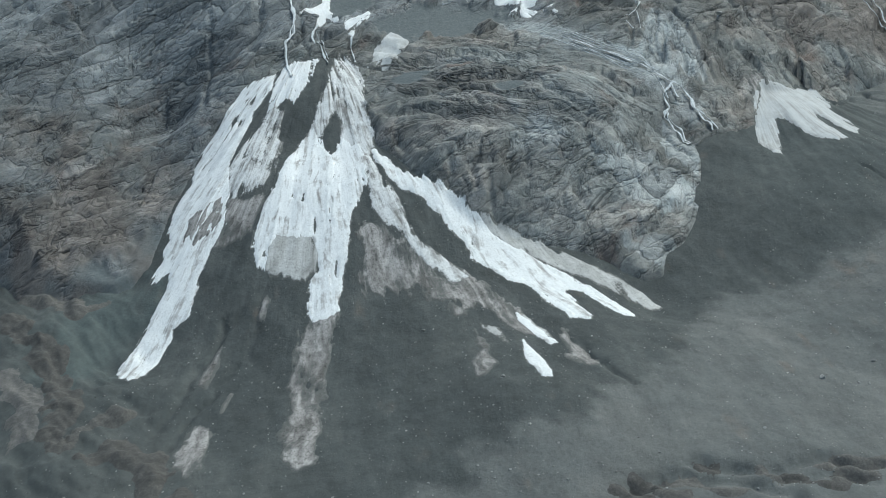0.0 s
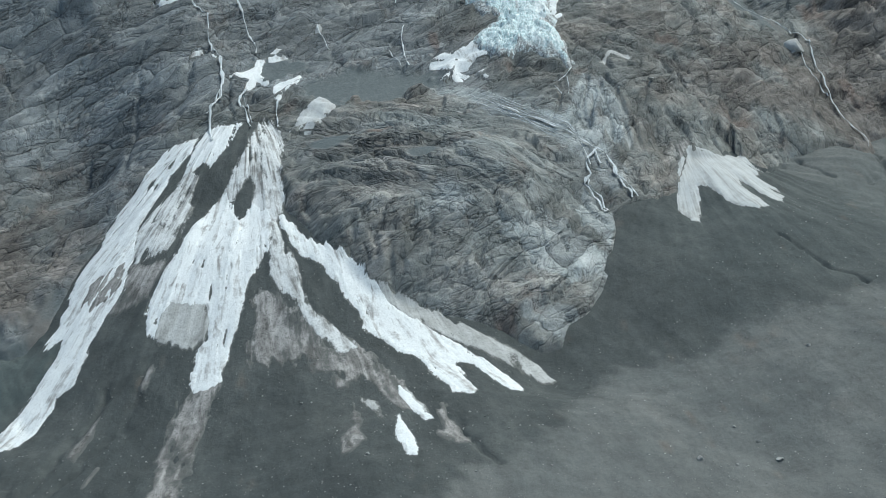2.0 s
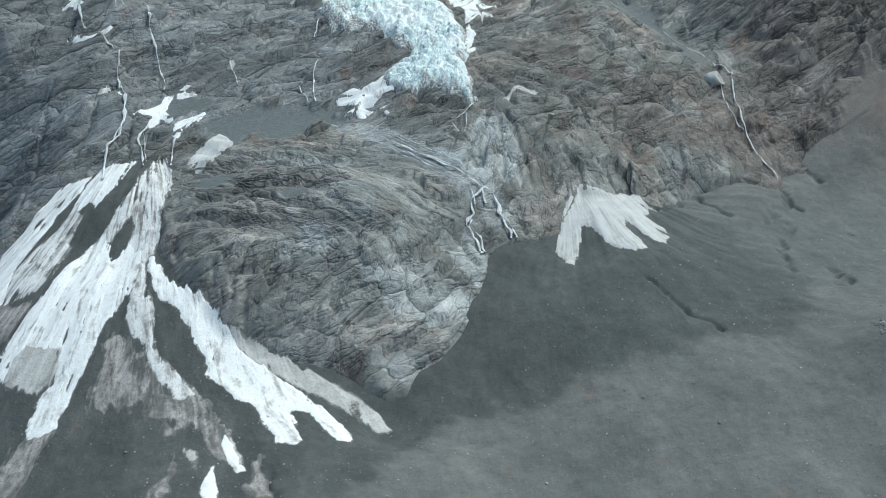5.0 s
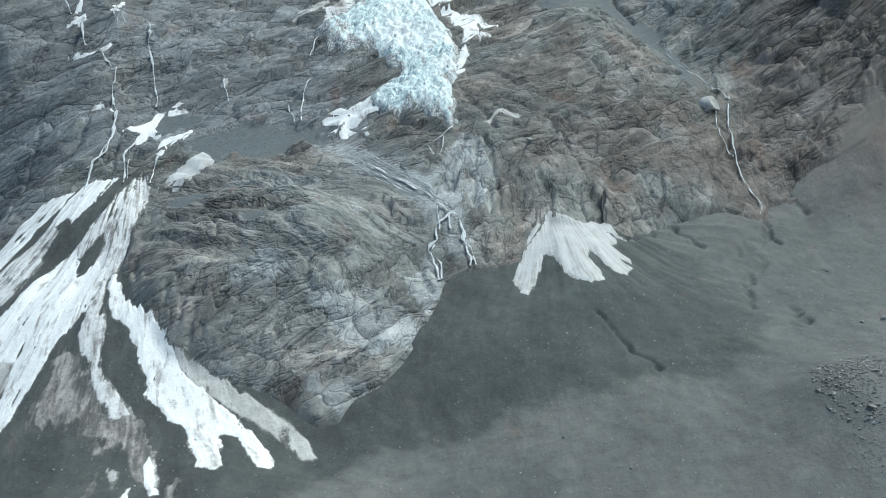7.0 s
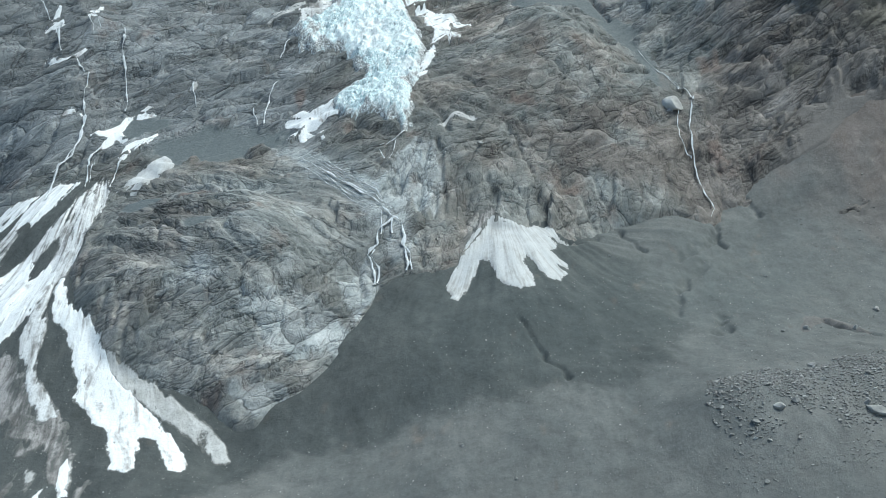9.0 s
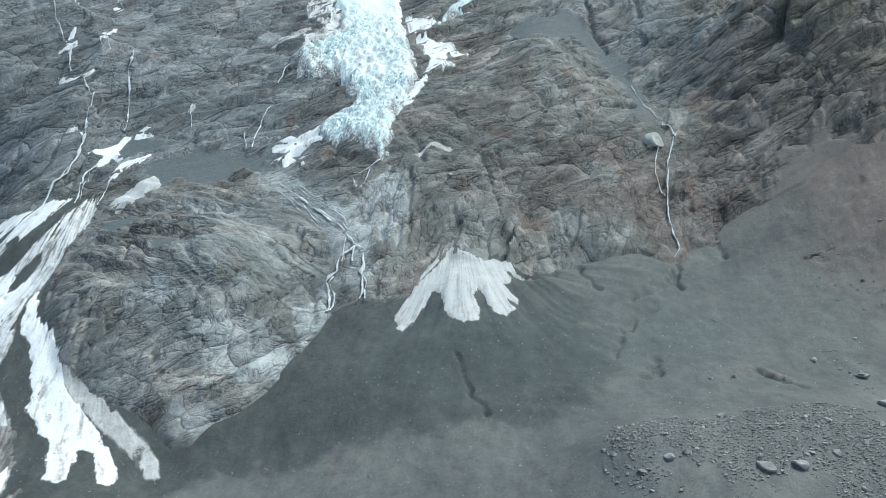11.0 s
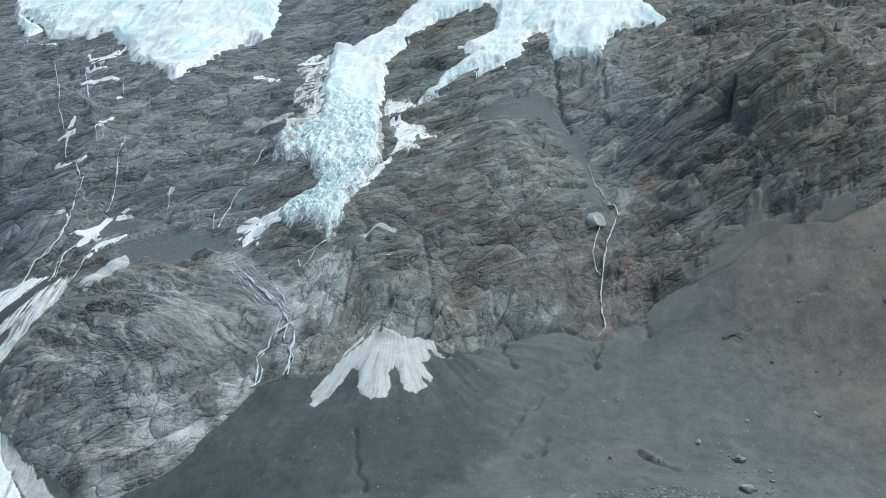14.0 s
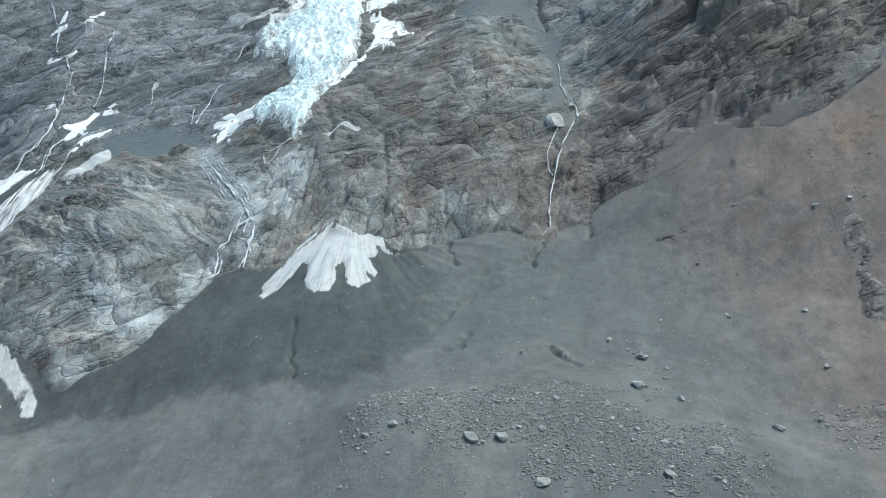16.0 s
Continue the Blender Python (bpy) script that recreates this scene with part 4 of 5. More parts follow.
snow_patch("streaked_snow", STREAK, "dirt-streaked snow strip on the scree cone", (50, 600), 0.9, 1.6, 0.5, "snow tongues on the western scree cone", [
    (14.9, 524.9), (9.9, 515.5), (2.3, 507.4), (-3.6, 500.1), (-6.3, 485.3), (-4.4, 475.1), (3.5, 473.9), (10.3, 475.3), (17.7, 484.3),
    (20.4, 502.5), (22.8, 520.6), (20.9, 525.6)])
snow_patch("debris_cover", DIRTY, "thin dirty snow between two white tongues", (50, 600), 0.6, 1.6, 0.3, "", [
    (-7, 477.9), (5.9, 468.5), (11.1, 467.2), (6.5, 456), (3.6, 449.6), (-9.1, 450.7), (-14.2, 451.6), (-8, 460.5)], west_tongue)
snow_patch("streaked_snow", STREAK, "grey-streaked snow chute at the apex of the scree cone", (50, 600), 0.9, 1.2, 0.42, "snow tongues on the western scree cone", [
    (59.3, 561.7), (54.2, 554.2), (50.5, 536.6), (44, 520.8), (38.6, 510.6), (32.8, 500.4), (35.6, 494.5), (42.2, 502.3), (45.9, 508.5),
    (49.1, 510.7), (51.3, 504.1), (50, 488.2), (52.9, 476.4), (58.5, 466.1), (63.7, 478.4), (65.8, 486.8), (66.7, 495.7), (64.7, 511.1),
    (67.7, 530.6), (66.8, 544.7), (62, 554.6)])
broad_tongue = snow_patch("snow_tongue", SNOW, "broad white avalanche snow tongue in the middle of the scree cone", (50, 600), 1.1, 1.3, 0.24, "snow tongues on the western scree cone", [
    (37.8, 506.7), (29.7, 497.1), (20.1, 481.1), (16.8, 471.7), (10.8, 462), (5, 452), (3.8, 440.3), (6, 429.1), (8.3, 426.6),
    (11, 436.5), (14.3, 440.6), (28.7, 433.9), (30.4, 427.4), (29.9, 419.4), (26.1, 415.7), (24.1, 403.7), (24.1, 397.3), (31, 393.6),
    (35.3, 396.5), (38.8, 408.1), (42.5, 417.2), (44.8, 427.4), (48.4, 439.4), (54.5, 450.4), (59.1, 458.1), (59.8, 471.2), (58.9, 483.4),
    (54.4, 491), (50.7, 495.7), (48.3, 487.9), (43.8, 485.4), (40.5, 493.8), (39.1, 500.8)])
snow_patch("debris_cover", GREYSNOW, "grey old snow apron beside the broad white tongue", (50, 600), 0.8, 1.6, 0.12, "", [
    (10.8, 441), (14.5, 443), (30.1, 435.6), (31.2, 425.7), (29.8, 418.2), (26.2, 416.5), (19.7, 419.1), (9.4, 424.7), (7.9, 427.4)], broad_tongue)
snow_patch("debris_cover", DIRTY, "dirty brown-grey lower end of the broad snow tongue", (50, 600), 0.6, 2.2, 0.3, "", [
    (24.2, 398.6), (34.6, 394.7), (30.3, 379.5), (26.2, 362.1), (23.2, 342.3), (19.7, 327.1), (18.4, 316.7), (9.5, 316.1), (8.2, 324.5),
    (11.4, 345), (14.4, 364.8), (17.6, 385.4), (19.6, 394.1)], broad_tongue)
narrow_tongue = snow_patch("streaked_snow", STREAK, "narrow split snow strip running down the scree cone", (50, 600), 0.9, 1.5, 0.15, "snow tongues on the western scree cone", [
    (57.2, 463), (58, 450.9), (58.3, 437.4), (62.7, 427.1), (67.6, 420.3), (72.8, 409.8), (79.2, 400.5), (83, 396.3), (89.3, 397.7),
    (85.2, 405.2), (77.2, 413), (69.5, 423.1), (69.8, 431.1), (67.9, 441), (64.8, 452.4), (63, 465.2), (60.6, 475.9)])
forked_tongue = snow_patch("snow_tongue", SNOW, "forked white avalanche snow tongue along the foot of the rock bluff", (50, 600), 1.1, 1.2, 0.05, "snow tongues on the western scree cone", [
    (62, 481.4), (69.5, 464.1), (75.8, 454.5), (84.6, 446), (93.4, 438.5), (98, 431), (102.8, 424.9), (106.6, 420.4), (112.6, 414.8),
    (118.7, 409.9), (124.9, 405.7), (132.8, 399.3), (137.9, 392.4), (143.2, 386.7), (148.6, 381.7), (152.2, 375.5), (151.6, 367.1), (145.9, 366.2),
    (142.4, 372.3), (138.7, 381.5), (135.8, 386.9), (128.6, 387.1), (129.8, 376.9), (132.3, 366.3), (129.4, 362.9), (123.2, 364.9), (121.2, 372.7),
    (117.3, 382.2), (112.6, 390.4), (106.4, 394), (101.1, 400.8), (96.1, 404.9), (94.9, 411.5), (90.9, 418.3), (87.3, 424.1), (84.7, 430.4),
    (81.3, 436.6), (76, 442.3), (71.2, 447.1), (67.5, 455.5), (62.9, 466.2)])
snow_patch("debris_cover", GREYSNOW, "grey debris-streaked snow against the foot of the bluff", (50, 600), 0.8, 1, 0.12, "", [
    (102.1, 427), (114.2, 420), (125.7, 415.9), (136.6, 410.1), (146.5, 402), (156.8, 395.9), (164.4, 389.7), (168, 380.8), (162.4, 379.5),
    (155.8, 387.4), (145.4, 392.7), (133, 399.7), (122.9, 407.2), (112.3, 413.8), (104.6, 420.5)], forked_tongue)
snow_patch("debris_cover", DIRTY, "brownish debris-covered snow fan with ragged lower edge", (50, 600), 0.5, 3.2, 0.5, "", [
    (49.9, 432.7), (56.8, 428.9), (64.1, 421.1), (72.7, 409), (78.9, 399.2), (82.9, 395.7), (90.2, 396.1), (95.9, 390.8), (102.7, 381.1),
    (105.2, 370), (105.3, 355.6), (101.4, 357.2), (97.2, 365.9), (94.1, 375.4), (88.9, 382.3), (80.5, 385.9), (74.2, 389), (68.9, 397.3),
    (59.5, 397.2), (49.4, 400.4), (48.6, 409.8), (49.1, 420.3)], narrow_tongue)
snow_patch("snow_patch", SNOW, "small white snow remnant on dark scree", (50, 600), 0.7, 0.8, 0.2, "small snow remnants", [
    (103.7, 372.7), (107.1, 364.7), (109, 356.7), (111.9, 348.4), (109.5, 347.8), (105.3, 355.6), (102.9, 366.1)])
snow_patch("snow_patch", SNOW, "small pointed white snow remnant on dark scree", (50, 600), 0.8, 0.8, 0.1, "small snow remnants", [
    (100.7, 355), (100.7, 347.8), (102.7, 340.2), (103, 328), (102.2, 324), (99.1, 325.8), (98.5, 333.6), (97.4, 340.3)])
snow_patch("dirty_snow", DIRTY, "small dirty snow remnant on dark scree", (50, 600), 0.6, 1.6, 0.4, "small snow remnants", [
    (117, 356.8), (117.9, 346.7), (120.7, 339.3), (120.8, 330.9), (116.9, 329), (113.3, 336.7), (115.2, 345.1)])
snow_patch("snow_patch", GREYSNOW, "small greyish snow remnant on dark scree", (50, 600), 0.6, 0.9, 0.2, "small snow remnants", [
    (88, 371.5), (93.5, 365.1), (94.9, 351.9), (92.3, 356.5), (89, 364.9)])
snow_patch("dirty_snow", DIRTY, "small dirty snow remnant on dark scree", (50, 600), 0.6, 1.6, 0.5, "small snow remnants", [
    (84.9, 366.6), (86.4, 359.4), (85.7, 348.5), (85.6, 340), (81, 338.6), (80.6, 345.1), (83.4, 352.1)])
snow_patch("dirty_snow", DIRTY, "thin streak of dirty snow on dark scree", (50, 600), 0.5, 1.1, 0.25, "small snow remnants", [(4.6, 407.4), (5.5, 410.8), (7.4, 414.3), (7.7, 412.3), (6.5, 408.5), (5.2, 405.5)])
snow_patch("dirty_snow", DIRTY, "small dirty snow remnant below the debris fan", (50, 600), 0.5, 1.1, 0.25, "small snow remnants", [(79.4, 386.2), (82.2, 381.3), (83.4, 376.8), (80.2, 377.2), (78.4, 381.1)])
snow_patch("dirty_snow", GREYSNOW, "small grey snow remnant below the debris fan", (50, 600), 0.5, 1.1, 0.25, "small snow remnants", [(88, 371.5), (91.3, 366.9), (93.8, 359.5), (95.1, 352.3), (92.8, 354.4), (89.8, 361.4), (87.2, 366.9)])
snow_patch("dirty_snow", DIRTY, "frayed dirty snow remnant on dark scree", (50, 600), 0.5, 1.1, 0.25, "small snow remnants", [(116.4, 352), (118.2, 345.7), (120.3, 338), (121.5, 332), (119.2, 329.3), (116, 332.3), (115, 340.1), (115, 346.5)])
snow_patch("dirty_snow", GREYSNOW, "small grey snow streak on dark scree", (50, 600), 0.5, 1.1, 0.25, "small snow remnants", [(105.7, 371.7), (107.8, 363.5), (110.6, 354.7), (110.9, 348.7), (107.5, 351.8), (105, 359.6), (103.6, 366.8)])
snow_patch("dirty_snow", DIRTY, "thin dirty streak beside the lower tongue", (50, 600), 0.5, 1.1, 0.25, "small snow remnants", [(-9, 370), (-7.5, 371.1), (-10.1, 364.5), (-11.7, 360.6), (-10.9, 365.5)])
snow_patch("dirty_snow", DIRTY, "frayed dirty snow remnant on dark scree", (50, 600), 0.5, 1.1, 0.25, "small snow remnants", [(79.3, 345.8), (82.9, 350.2), (83, 343.6), (83.3, 338.5), (80.6, 336.1), (78.2, 335.2), (78.3, 340.2)])
snow_patch("dirty_snow", DIRTY, "narrow dirty snow remnant at the cone's foot", (50, 600), 0.6, 1, 0.1, "small snow remnants", [
    (-11.3, 399.6), (-13, 391.1), (-17.3, 378), (-20.5, 380.7), (-18.4, 388.4)])
snow_patch("dirty_snow", DIRTY, "dirty snow remnant low on the scree cone", (50, 600), 0.6, 1.8, 0.35, "small snow remnants", [
    (-21.1, 356.8), (-14.5, 349.4), (-16.9, 339.9), (-19.2, 330.1), (-24, 326.8), (-27.8, 343.5), (-23.7, 347.3)])
snow_fan = snow_patch("snow_fan", OLDSNOW, "fan-shaped greyish white snow patch at the foot of the cliff", (286, 539.9), 1.2, 0.9, 0, "", [
    (284.1, 506.3), (276.5, 498.4), (270.1, 487.7), (264.2, 475.8), (259.8, 464.7), (261.9, 453.6), (264.4, 452.1), (271.4, 464.4), (274.6, 474.4),
    (277.1, 479.2), (281.6, 477.6), (284, 468.4), (287.7, 458.6), (295.3, 450.9), (302.2, 453.2), (302.9, 465.8), (299, 474.1), (300.6, 481.3),
    (305.4, 474.2), (310.3, 463.6), (316, 463.7), (320.2, 471.4), (315.6, 478.9), (321.6, 476.8), (322.1, 481.3), (313.8, 488.7), (318.2, 492.5),
    (313.4, 499.8), (324.2, 499.6), (314.7, 506.1), (308.4, 507.6), (304, 503.7), (296.1, 504.8), (289.8, 505.7)])
snow_patch("dirt_streak", DIRTY, "thin brown dirt at the top of the fan", (286, 540), 0.5, 0.9, 0.35, "", [(279, 511.6), (284, 515.5), (286.6, 511.6), (285.3, 500.8), (280.6, 493.6), (275.8, 491.9), (276, 500)], snow_fan)
snow_patch("dirt_streak", GREYSNOW, "grey dirt along a finger of the fan", (286, 540), 0.5, 0.9, 0.3, "", [(286.4, 503.9), (291.2, 495.8), (294.7, 484.5), (293.6, 471.3), (290.7, 467), (287.6, 479.6), (286.7, 493)], snow_fan)
snow_patch("snow_block", OLDSNOW, "thick old snow block on the rock shelf", (120, 1000), 2.6, 0.6, 0, "", [
    (71.4, 542.2), (74.4, 545.4), (78.6, 561.3), (85.3, 568.2), (90.2, 576.4), (98.1, 567.6), (98.5, 564), (91.9, 553.5), (87.6, 543.8),
    (84.7, 542.7), (79.3, 542.4), (78.4, 543.5), (80.7, 547.2), (82.4, 548.3), (77.7, 544.9), (74.4, 541.6)])
snow_patch("snow_ledge", SNOW, "white snow lying in ragged strips on a rock ledge", (120, 1000), 1.3, 0.9, 0.1, "snow on rock ledges", [
    (39.6, 591.1), (42.3, 593.8), (47.2, 597.4), (52.3, 604.3), (55.9, 611.2), (62.8, 614.9), (70.8, 616.1), (74.9, 615.7), (66.4, 611.9),
    (59.8, 609.9), (57.3, 598.9), (61, 595.3), (66.3, 586.8), (60.3, 593.6), (55.2, 593.5), (51.2, 586.3), (46.9, 581.1), (48, 585.6),
    (49.9, 590.2), (45.7, 591.4)])
snow_patch("snow_ledge", SNOW, "curved white snow strip on a rock ledge", (120, 1000), 1.2, 0.7, 0, "snow on rock ledges", [
    (80.4, 595.8), (76.4, 592.1), (71.3, 588.9), (65.5, 587.1), (63.6, 579.9), (64.9, 569.7), (64.3, 566.9), (67.2, 567.2), (68.2, 572.5),
    (69, 578.5), (74.1, 580.3), (79.6, 585.8), (82.2, 589.6)])
snow_patch("snow_ledge", SNOW, "small white snow cap on a cascade step", (120, 1000), 1.2, 0.7, 0, "snow on rock ledges", [
    (-5.8, 640.7), (0.7, 639.3), (9.6, 640.5), (13.8, 640.1), (19.8, 644.9), (21.8, 642.2), (19, 637.6), (14.3, 637.1), (8.7, 637.3),
    (3.2, 637.2), (-0.4, 636.9)])
snow_patch("snow_ledge", SNOW, "small white snow cap beside a cascade", (120, 1000), 1.2, 0.6, 0, "snow on rock ledges", [
    (-14, 655.9), (-9.5, 659.5), (-1.3, 663.6), (0.9, 660.2), (-5.1, 657.6), (-9.5, 657.3)])
snow_patch("snow_ledge", SNOW, "small slanting snow cap above a cascade", (120, 1000), 1, 0.5, 0, "snow on rock ledges", [
    (-9.7, 660.4), (-7.4, 670.7), (-4.4, 669.9), (-4.7, 663.5), (-8.5, 660.1)])
snow_patch("snow_ledge", SNOW, "thin curved snow strip on dark rock", (120, 1000), 1, 0.4, 0, "snow on rock ledges", [
    (16.8, 606), (18.9, 609.4), (23.8, 611.2), (32.8, 600.4), (37.6, 599.5), (33.1, 598.1), (24.3, 609.5), (20.5, 607.9)])
snow_patch("snow_ledge", SNOW, "tiny snow strip on a rock ledge", (120, 1000), 0.9, 0.4, 0, "snow on rock ledges", [
    (63.8, 616.9), (68.3, 619.5), (71.8, 619.8), (67, 617.1)])
snow_patch("snow_ledge", GREYSNOW, "small grey snow remnant above a trickle", (120, 1000), 0.9, 0.4, 0, "snow on rock ledges", [
    (92.4, 629.9), (93.4, 634.5), (96.3, 636.9), (97.7, 633.2), (96.1, 629.9)])
snow_patch("snow_ledge", SNOW, "small snow remnant above a trickle", (120, 1000), 0.9, 0.4, 0, "snow on rock ledges", [
    (15.1, 663.7), (15.9, 679.7), (18.9, 685.8), (23, 674.2), (19.9, 668.4), (19.2, 660.5)])
snow_patch("snow_apron", SNOW, "white snow apron under the tip of the icefall", (120, 1000), 1.6, 1.6, 0.22, "", [
    (163.3, 583.4), (167.1, 585.7), (169.8, 588.7), (159.8, 601.9), (164.7, 604.8), (169.5, 607.9), (178.3, 606.2), (183.7, 607.9), (189.4, 608.9),
    (196.9, 598.9), (193.2, 592.4), (186.6, 594.5), (183.8, 591.5), (181, 588.6), (177.3, 588.1), (188.8, 567.4), (188.2, 564.1), (175.6, 584.5),
    (175.8, 576.6), (169.9, 584.7)])
snow_patch("snow_strip", SNOW, "white snow ribbon along the edge of the icefall", (120, 1000), 1.6, 0.9, 0.05, "", [
    (225.5, 761.6), (238.8, 738.3), (250, 740.9), (253.1, 739.8), (250.3, 720.4), (245, 715.9), (252.3, 714.3), (261.5, 711.6), (272.1, 701.6),
    (280.9, 696.6), (274.2, 690.6), (265.1, 696.1), (266.1, 679), (274.2, 671), (270.9, 668.4), (261.7, 667.8), (255.2, 659.1), (253.9, 637.9),
    (249.3, 627.3), (249.4, 611), (243.2, 608.7), (237.8, 604.1), (239.6, 622.5), (246.8, 633.7), (251.1, 650), (251.7, 665.2), (253.8, 674),
    (254.8, 680.7), (247, 692.2), (246.9, 704.3), (238.4, 710.8), (231.7, 723.5)])
snow_patch("snow_ledge", GREYSNOW, "curled grey snow remnant on a rock ledge", (120, 1000), 1, 0.6, 0.1, "snow on rock ledges", [
    (255.6, 563.8), (258.9, 569.3), (262, 574.7), (267.3, 577.2), (273, 575.7), (278.3, 575.4), (282.7, 574.1), (278.1, 573), (273, 572.7),
    (268.2, 572.1), (263.7, 570.9), (259.9, 565.8)])
snow_patch("snow_ledge", SNOW, "white snow patch beside the icefall", (120, 1000), 1.2, 0.8, 0, "snow on rock ledges", [
    (127.3, 815.9), (133.6, 825.9), (141.5, 834.8), (154.1, 824.9), (160.7, 812.3), (154.1, 802.7), (144.1, 796.6)])
snow_patch("snow_ledge", GREYSNOW, "narrow grey snow strip on a slanting ledge", (120, 1000), 0.9, 0.5, 0, "snow on rock ledges", [
    (128.6, 695.4), (135.1, 701.4), (140.6, 711.9), (149.3, 713.5), (158, 718.5), (159.5, 715.7), (152, 710.4), (146, 700.9), (137.2, 699.7)])
snow_patch("snow_ledge", SNOW, "thin snow strip on dark rock", (120, 1000), 1, 0.5, 0, "snow on rock ledges", [
    (102.5, 770.5), (108.2, 777.3), (117.5, 773.3), (128.9, 765.7), (128.4, 761.6), (117.8, 765.7), (110.4, 764.9), (104.6, 766.6)])
snow_patch("snow_ledge", SNOW, "thin snow strip under the upper glacier", (120, 1000), 1, 0.4, 0, "snow on rock ledges", [
    (-67.2, 779.3), (-55, 775.2), (-45.3, 775.4), (-32.9, 772.6), (-22.8, 771.1), (-22.5, 767.6), (-33.6, 769.1), (-40.4, 766.9), (-53.2, 770.3),
    (-59.1, 768.4)])
snow_patch("snow_ledge", SNOW, "short snow strip under the upper glacier", (120, 1000), 1, 0.4, 0, "snow on rock ledges", [
    (-71.8, 795.3), (-64.1, 798.4), (-53.4, 801.5), (-50.9, 799.2), (-60.3, 796.9), (-68.5, 794.5)])
snow_patch("snow_ledge", SNOW, "slanting snow strip under the upper glacier", (120, 1000), 1, 0.5, 0, "snow on rock ledges", [
    (-88.1, 827.8), (-76.1, 817.2), (-66.3, 822.4), (-59.4, 830.8), (-53.9, 841.9), (-46.4, 827.9), (-55.2, 825.3), (-53.6, 804.6), (-62.3, 800.1),
    (-72.6, 805.2)])
snow_patch("snow_ledge", SNOW, "short snow strip on dark rock", (120, 1000), 0.9, 0.4, 0, "snow on rock ledges", [
    (-0.7, 719.9), (3.4, 722.6), (9.7, 722.3), (18.6, 703.3), (2.8, 719)])
snow_patch("snow_ledge", SNOW, "short snow strip near the glacier edge", (120, 1000), 0.9, 0.4, 0, "snow on rock ledges", [
    (-151.6, 845.4), (-143.6, 848.1), (-132.8, 847.5), (-129.6, 841.3), (-141.4, 843.8)])
glacier("upper_glacier", "broad white and pale blue hanging glacier snout", 740, [
    (-239, 939.1), (-226.1, 915.3), (-194.3, 902.6), (-152.5, 867.9),
    (-216.6, 910.3), (-172.4, 857.3), (-170.4, 879.4), (-148.1, 859.1), (-128.2, 856.6), (-108.8, 854.5), (-100.4, 846.5), (-91.2, 855.4), (-80.3, 859.4),
    (-68.6, 847.2), (-52.9, 840.1), (-31.9, 806.3), (-7.5, 785.7), (18.3, 766.5), (35.4, 747.6), (43.4, 741.5), (46, 757.9), (53.5, 781.9),
    (57, 811.4), (63.7, 835.6), (72.8, 848.2), (83.6, 844.9), (84.6, 869.2), (83.2, 891.5), (75.4, 900), (53.1, 992.7)])
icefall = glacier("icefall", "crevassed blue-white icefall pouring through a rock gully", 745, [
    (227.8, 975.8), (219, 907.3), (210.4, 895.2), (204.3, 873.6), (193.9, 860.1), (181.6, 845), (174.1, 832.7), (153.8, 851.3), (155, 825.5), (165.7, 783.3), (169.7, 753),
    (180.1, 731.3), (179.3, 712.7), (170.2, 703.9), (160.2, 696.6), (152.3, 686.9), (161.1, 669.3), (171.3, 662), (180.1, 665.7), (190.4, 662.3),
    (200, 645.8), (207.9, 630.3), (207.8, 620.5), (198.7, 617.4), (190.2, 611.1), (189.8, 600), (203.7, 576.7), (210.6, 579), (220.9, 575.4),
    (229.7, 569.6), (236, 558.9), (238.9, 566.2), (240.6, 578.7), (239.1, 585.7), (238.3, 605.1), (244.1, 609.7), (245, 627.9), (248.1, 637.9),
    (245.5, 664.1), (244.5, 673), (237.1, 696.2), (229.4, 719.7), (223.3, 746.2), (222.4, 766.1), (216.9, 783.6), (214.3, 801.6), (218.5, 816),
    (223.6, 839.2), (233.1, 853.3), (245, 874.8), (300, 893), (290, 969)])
snow_patch("debris_fringe", STREAK, "broken ice and grit along the icefall", (120, 1000), 1.2, 2.4, 0.55, "", [(134.6, 790.6), (142.4, 823.5), (158.1, 822.7), (178.7, 757.5), (190.7, 718.4), (183.3, 703.3), (169.7, 699.8), (155.7, 692.6), (156.4, 711), (166.4, 720.2), (147.9, 745), (151, 760.2)], icefall)
glacier("hanging_glacier", "white hanging glacier with a blue ice cliff above the gully", 770, [
    (454.3, 926.8), (433.6, 857.3), (456.6, 817.2), (442.3, 810.5), (423.5, 813.9), (409.3, 806.2), (403.6, 783.7), (401.7, 767), (391.7, 768.1), (377.5, 778),
    (361, 778.7), (353.1, 821.6), (340.9, 819.4), (336, 794.7), (328, 780.6), (321.9, 772.3), (308, 770.7), (294.7, 764), (285.4, 763.2),
    (274.3, 747.2), (262.5, 741.4), (255.8, 724.3), (259, 744.4), (266.3, 752), (271.8, 768.8), (280.6, 778), (289.8, 789.7), (295.8, 794.6),
    (285.7, 796.1), (278.3, 804.5), (293.4, 821.2), (303.6, 839.4), (303.8, 865.1), (300, 897), (290.7, 972)])
stream("cascade", 2, [
    (-1.3, 660.1), (-0.8, 653.5), (3.3, 642.9), (6.1, 639.8)])
stream("cascade", 2.2, [
    (13.4, 637.9), (17.4, 635.4), (20.1, 632.3), (24.3, 628.1), (27.6, 628.1), (27.9, 624.5), (27.7, 620.1), (28, 615.3), (32.4, 603.9),
    (35, 598.8), (35.4, 591.5), (36.3, 584.9), (35.4, 578.6), (34.9, 573.5), (32.8, 570.5), (29.5, 566.1), (28.5, 561), (29.1, 550.9),
    (30.8, 542)])
stream("cascade", 1.4, [
    (35.4, 578.6), (32.5, 573.8), (31.3, 568.8), (28.3, 563.6), (26.8, 562)])
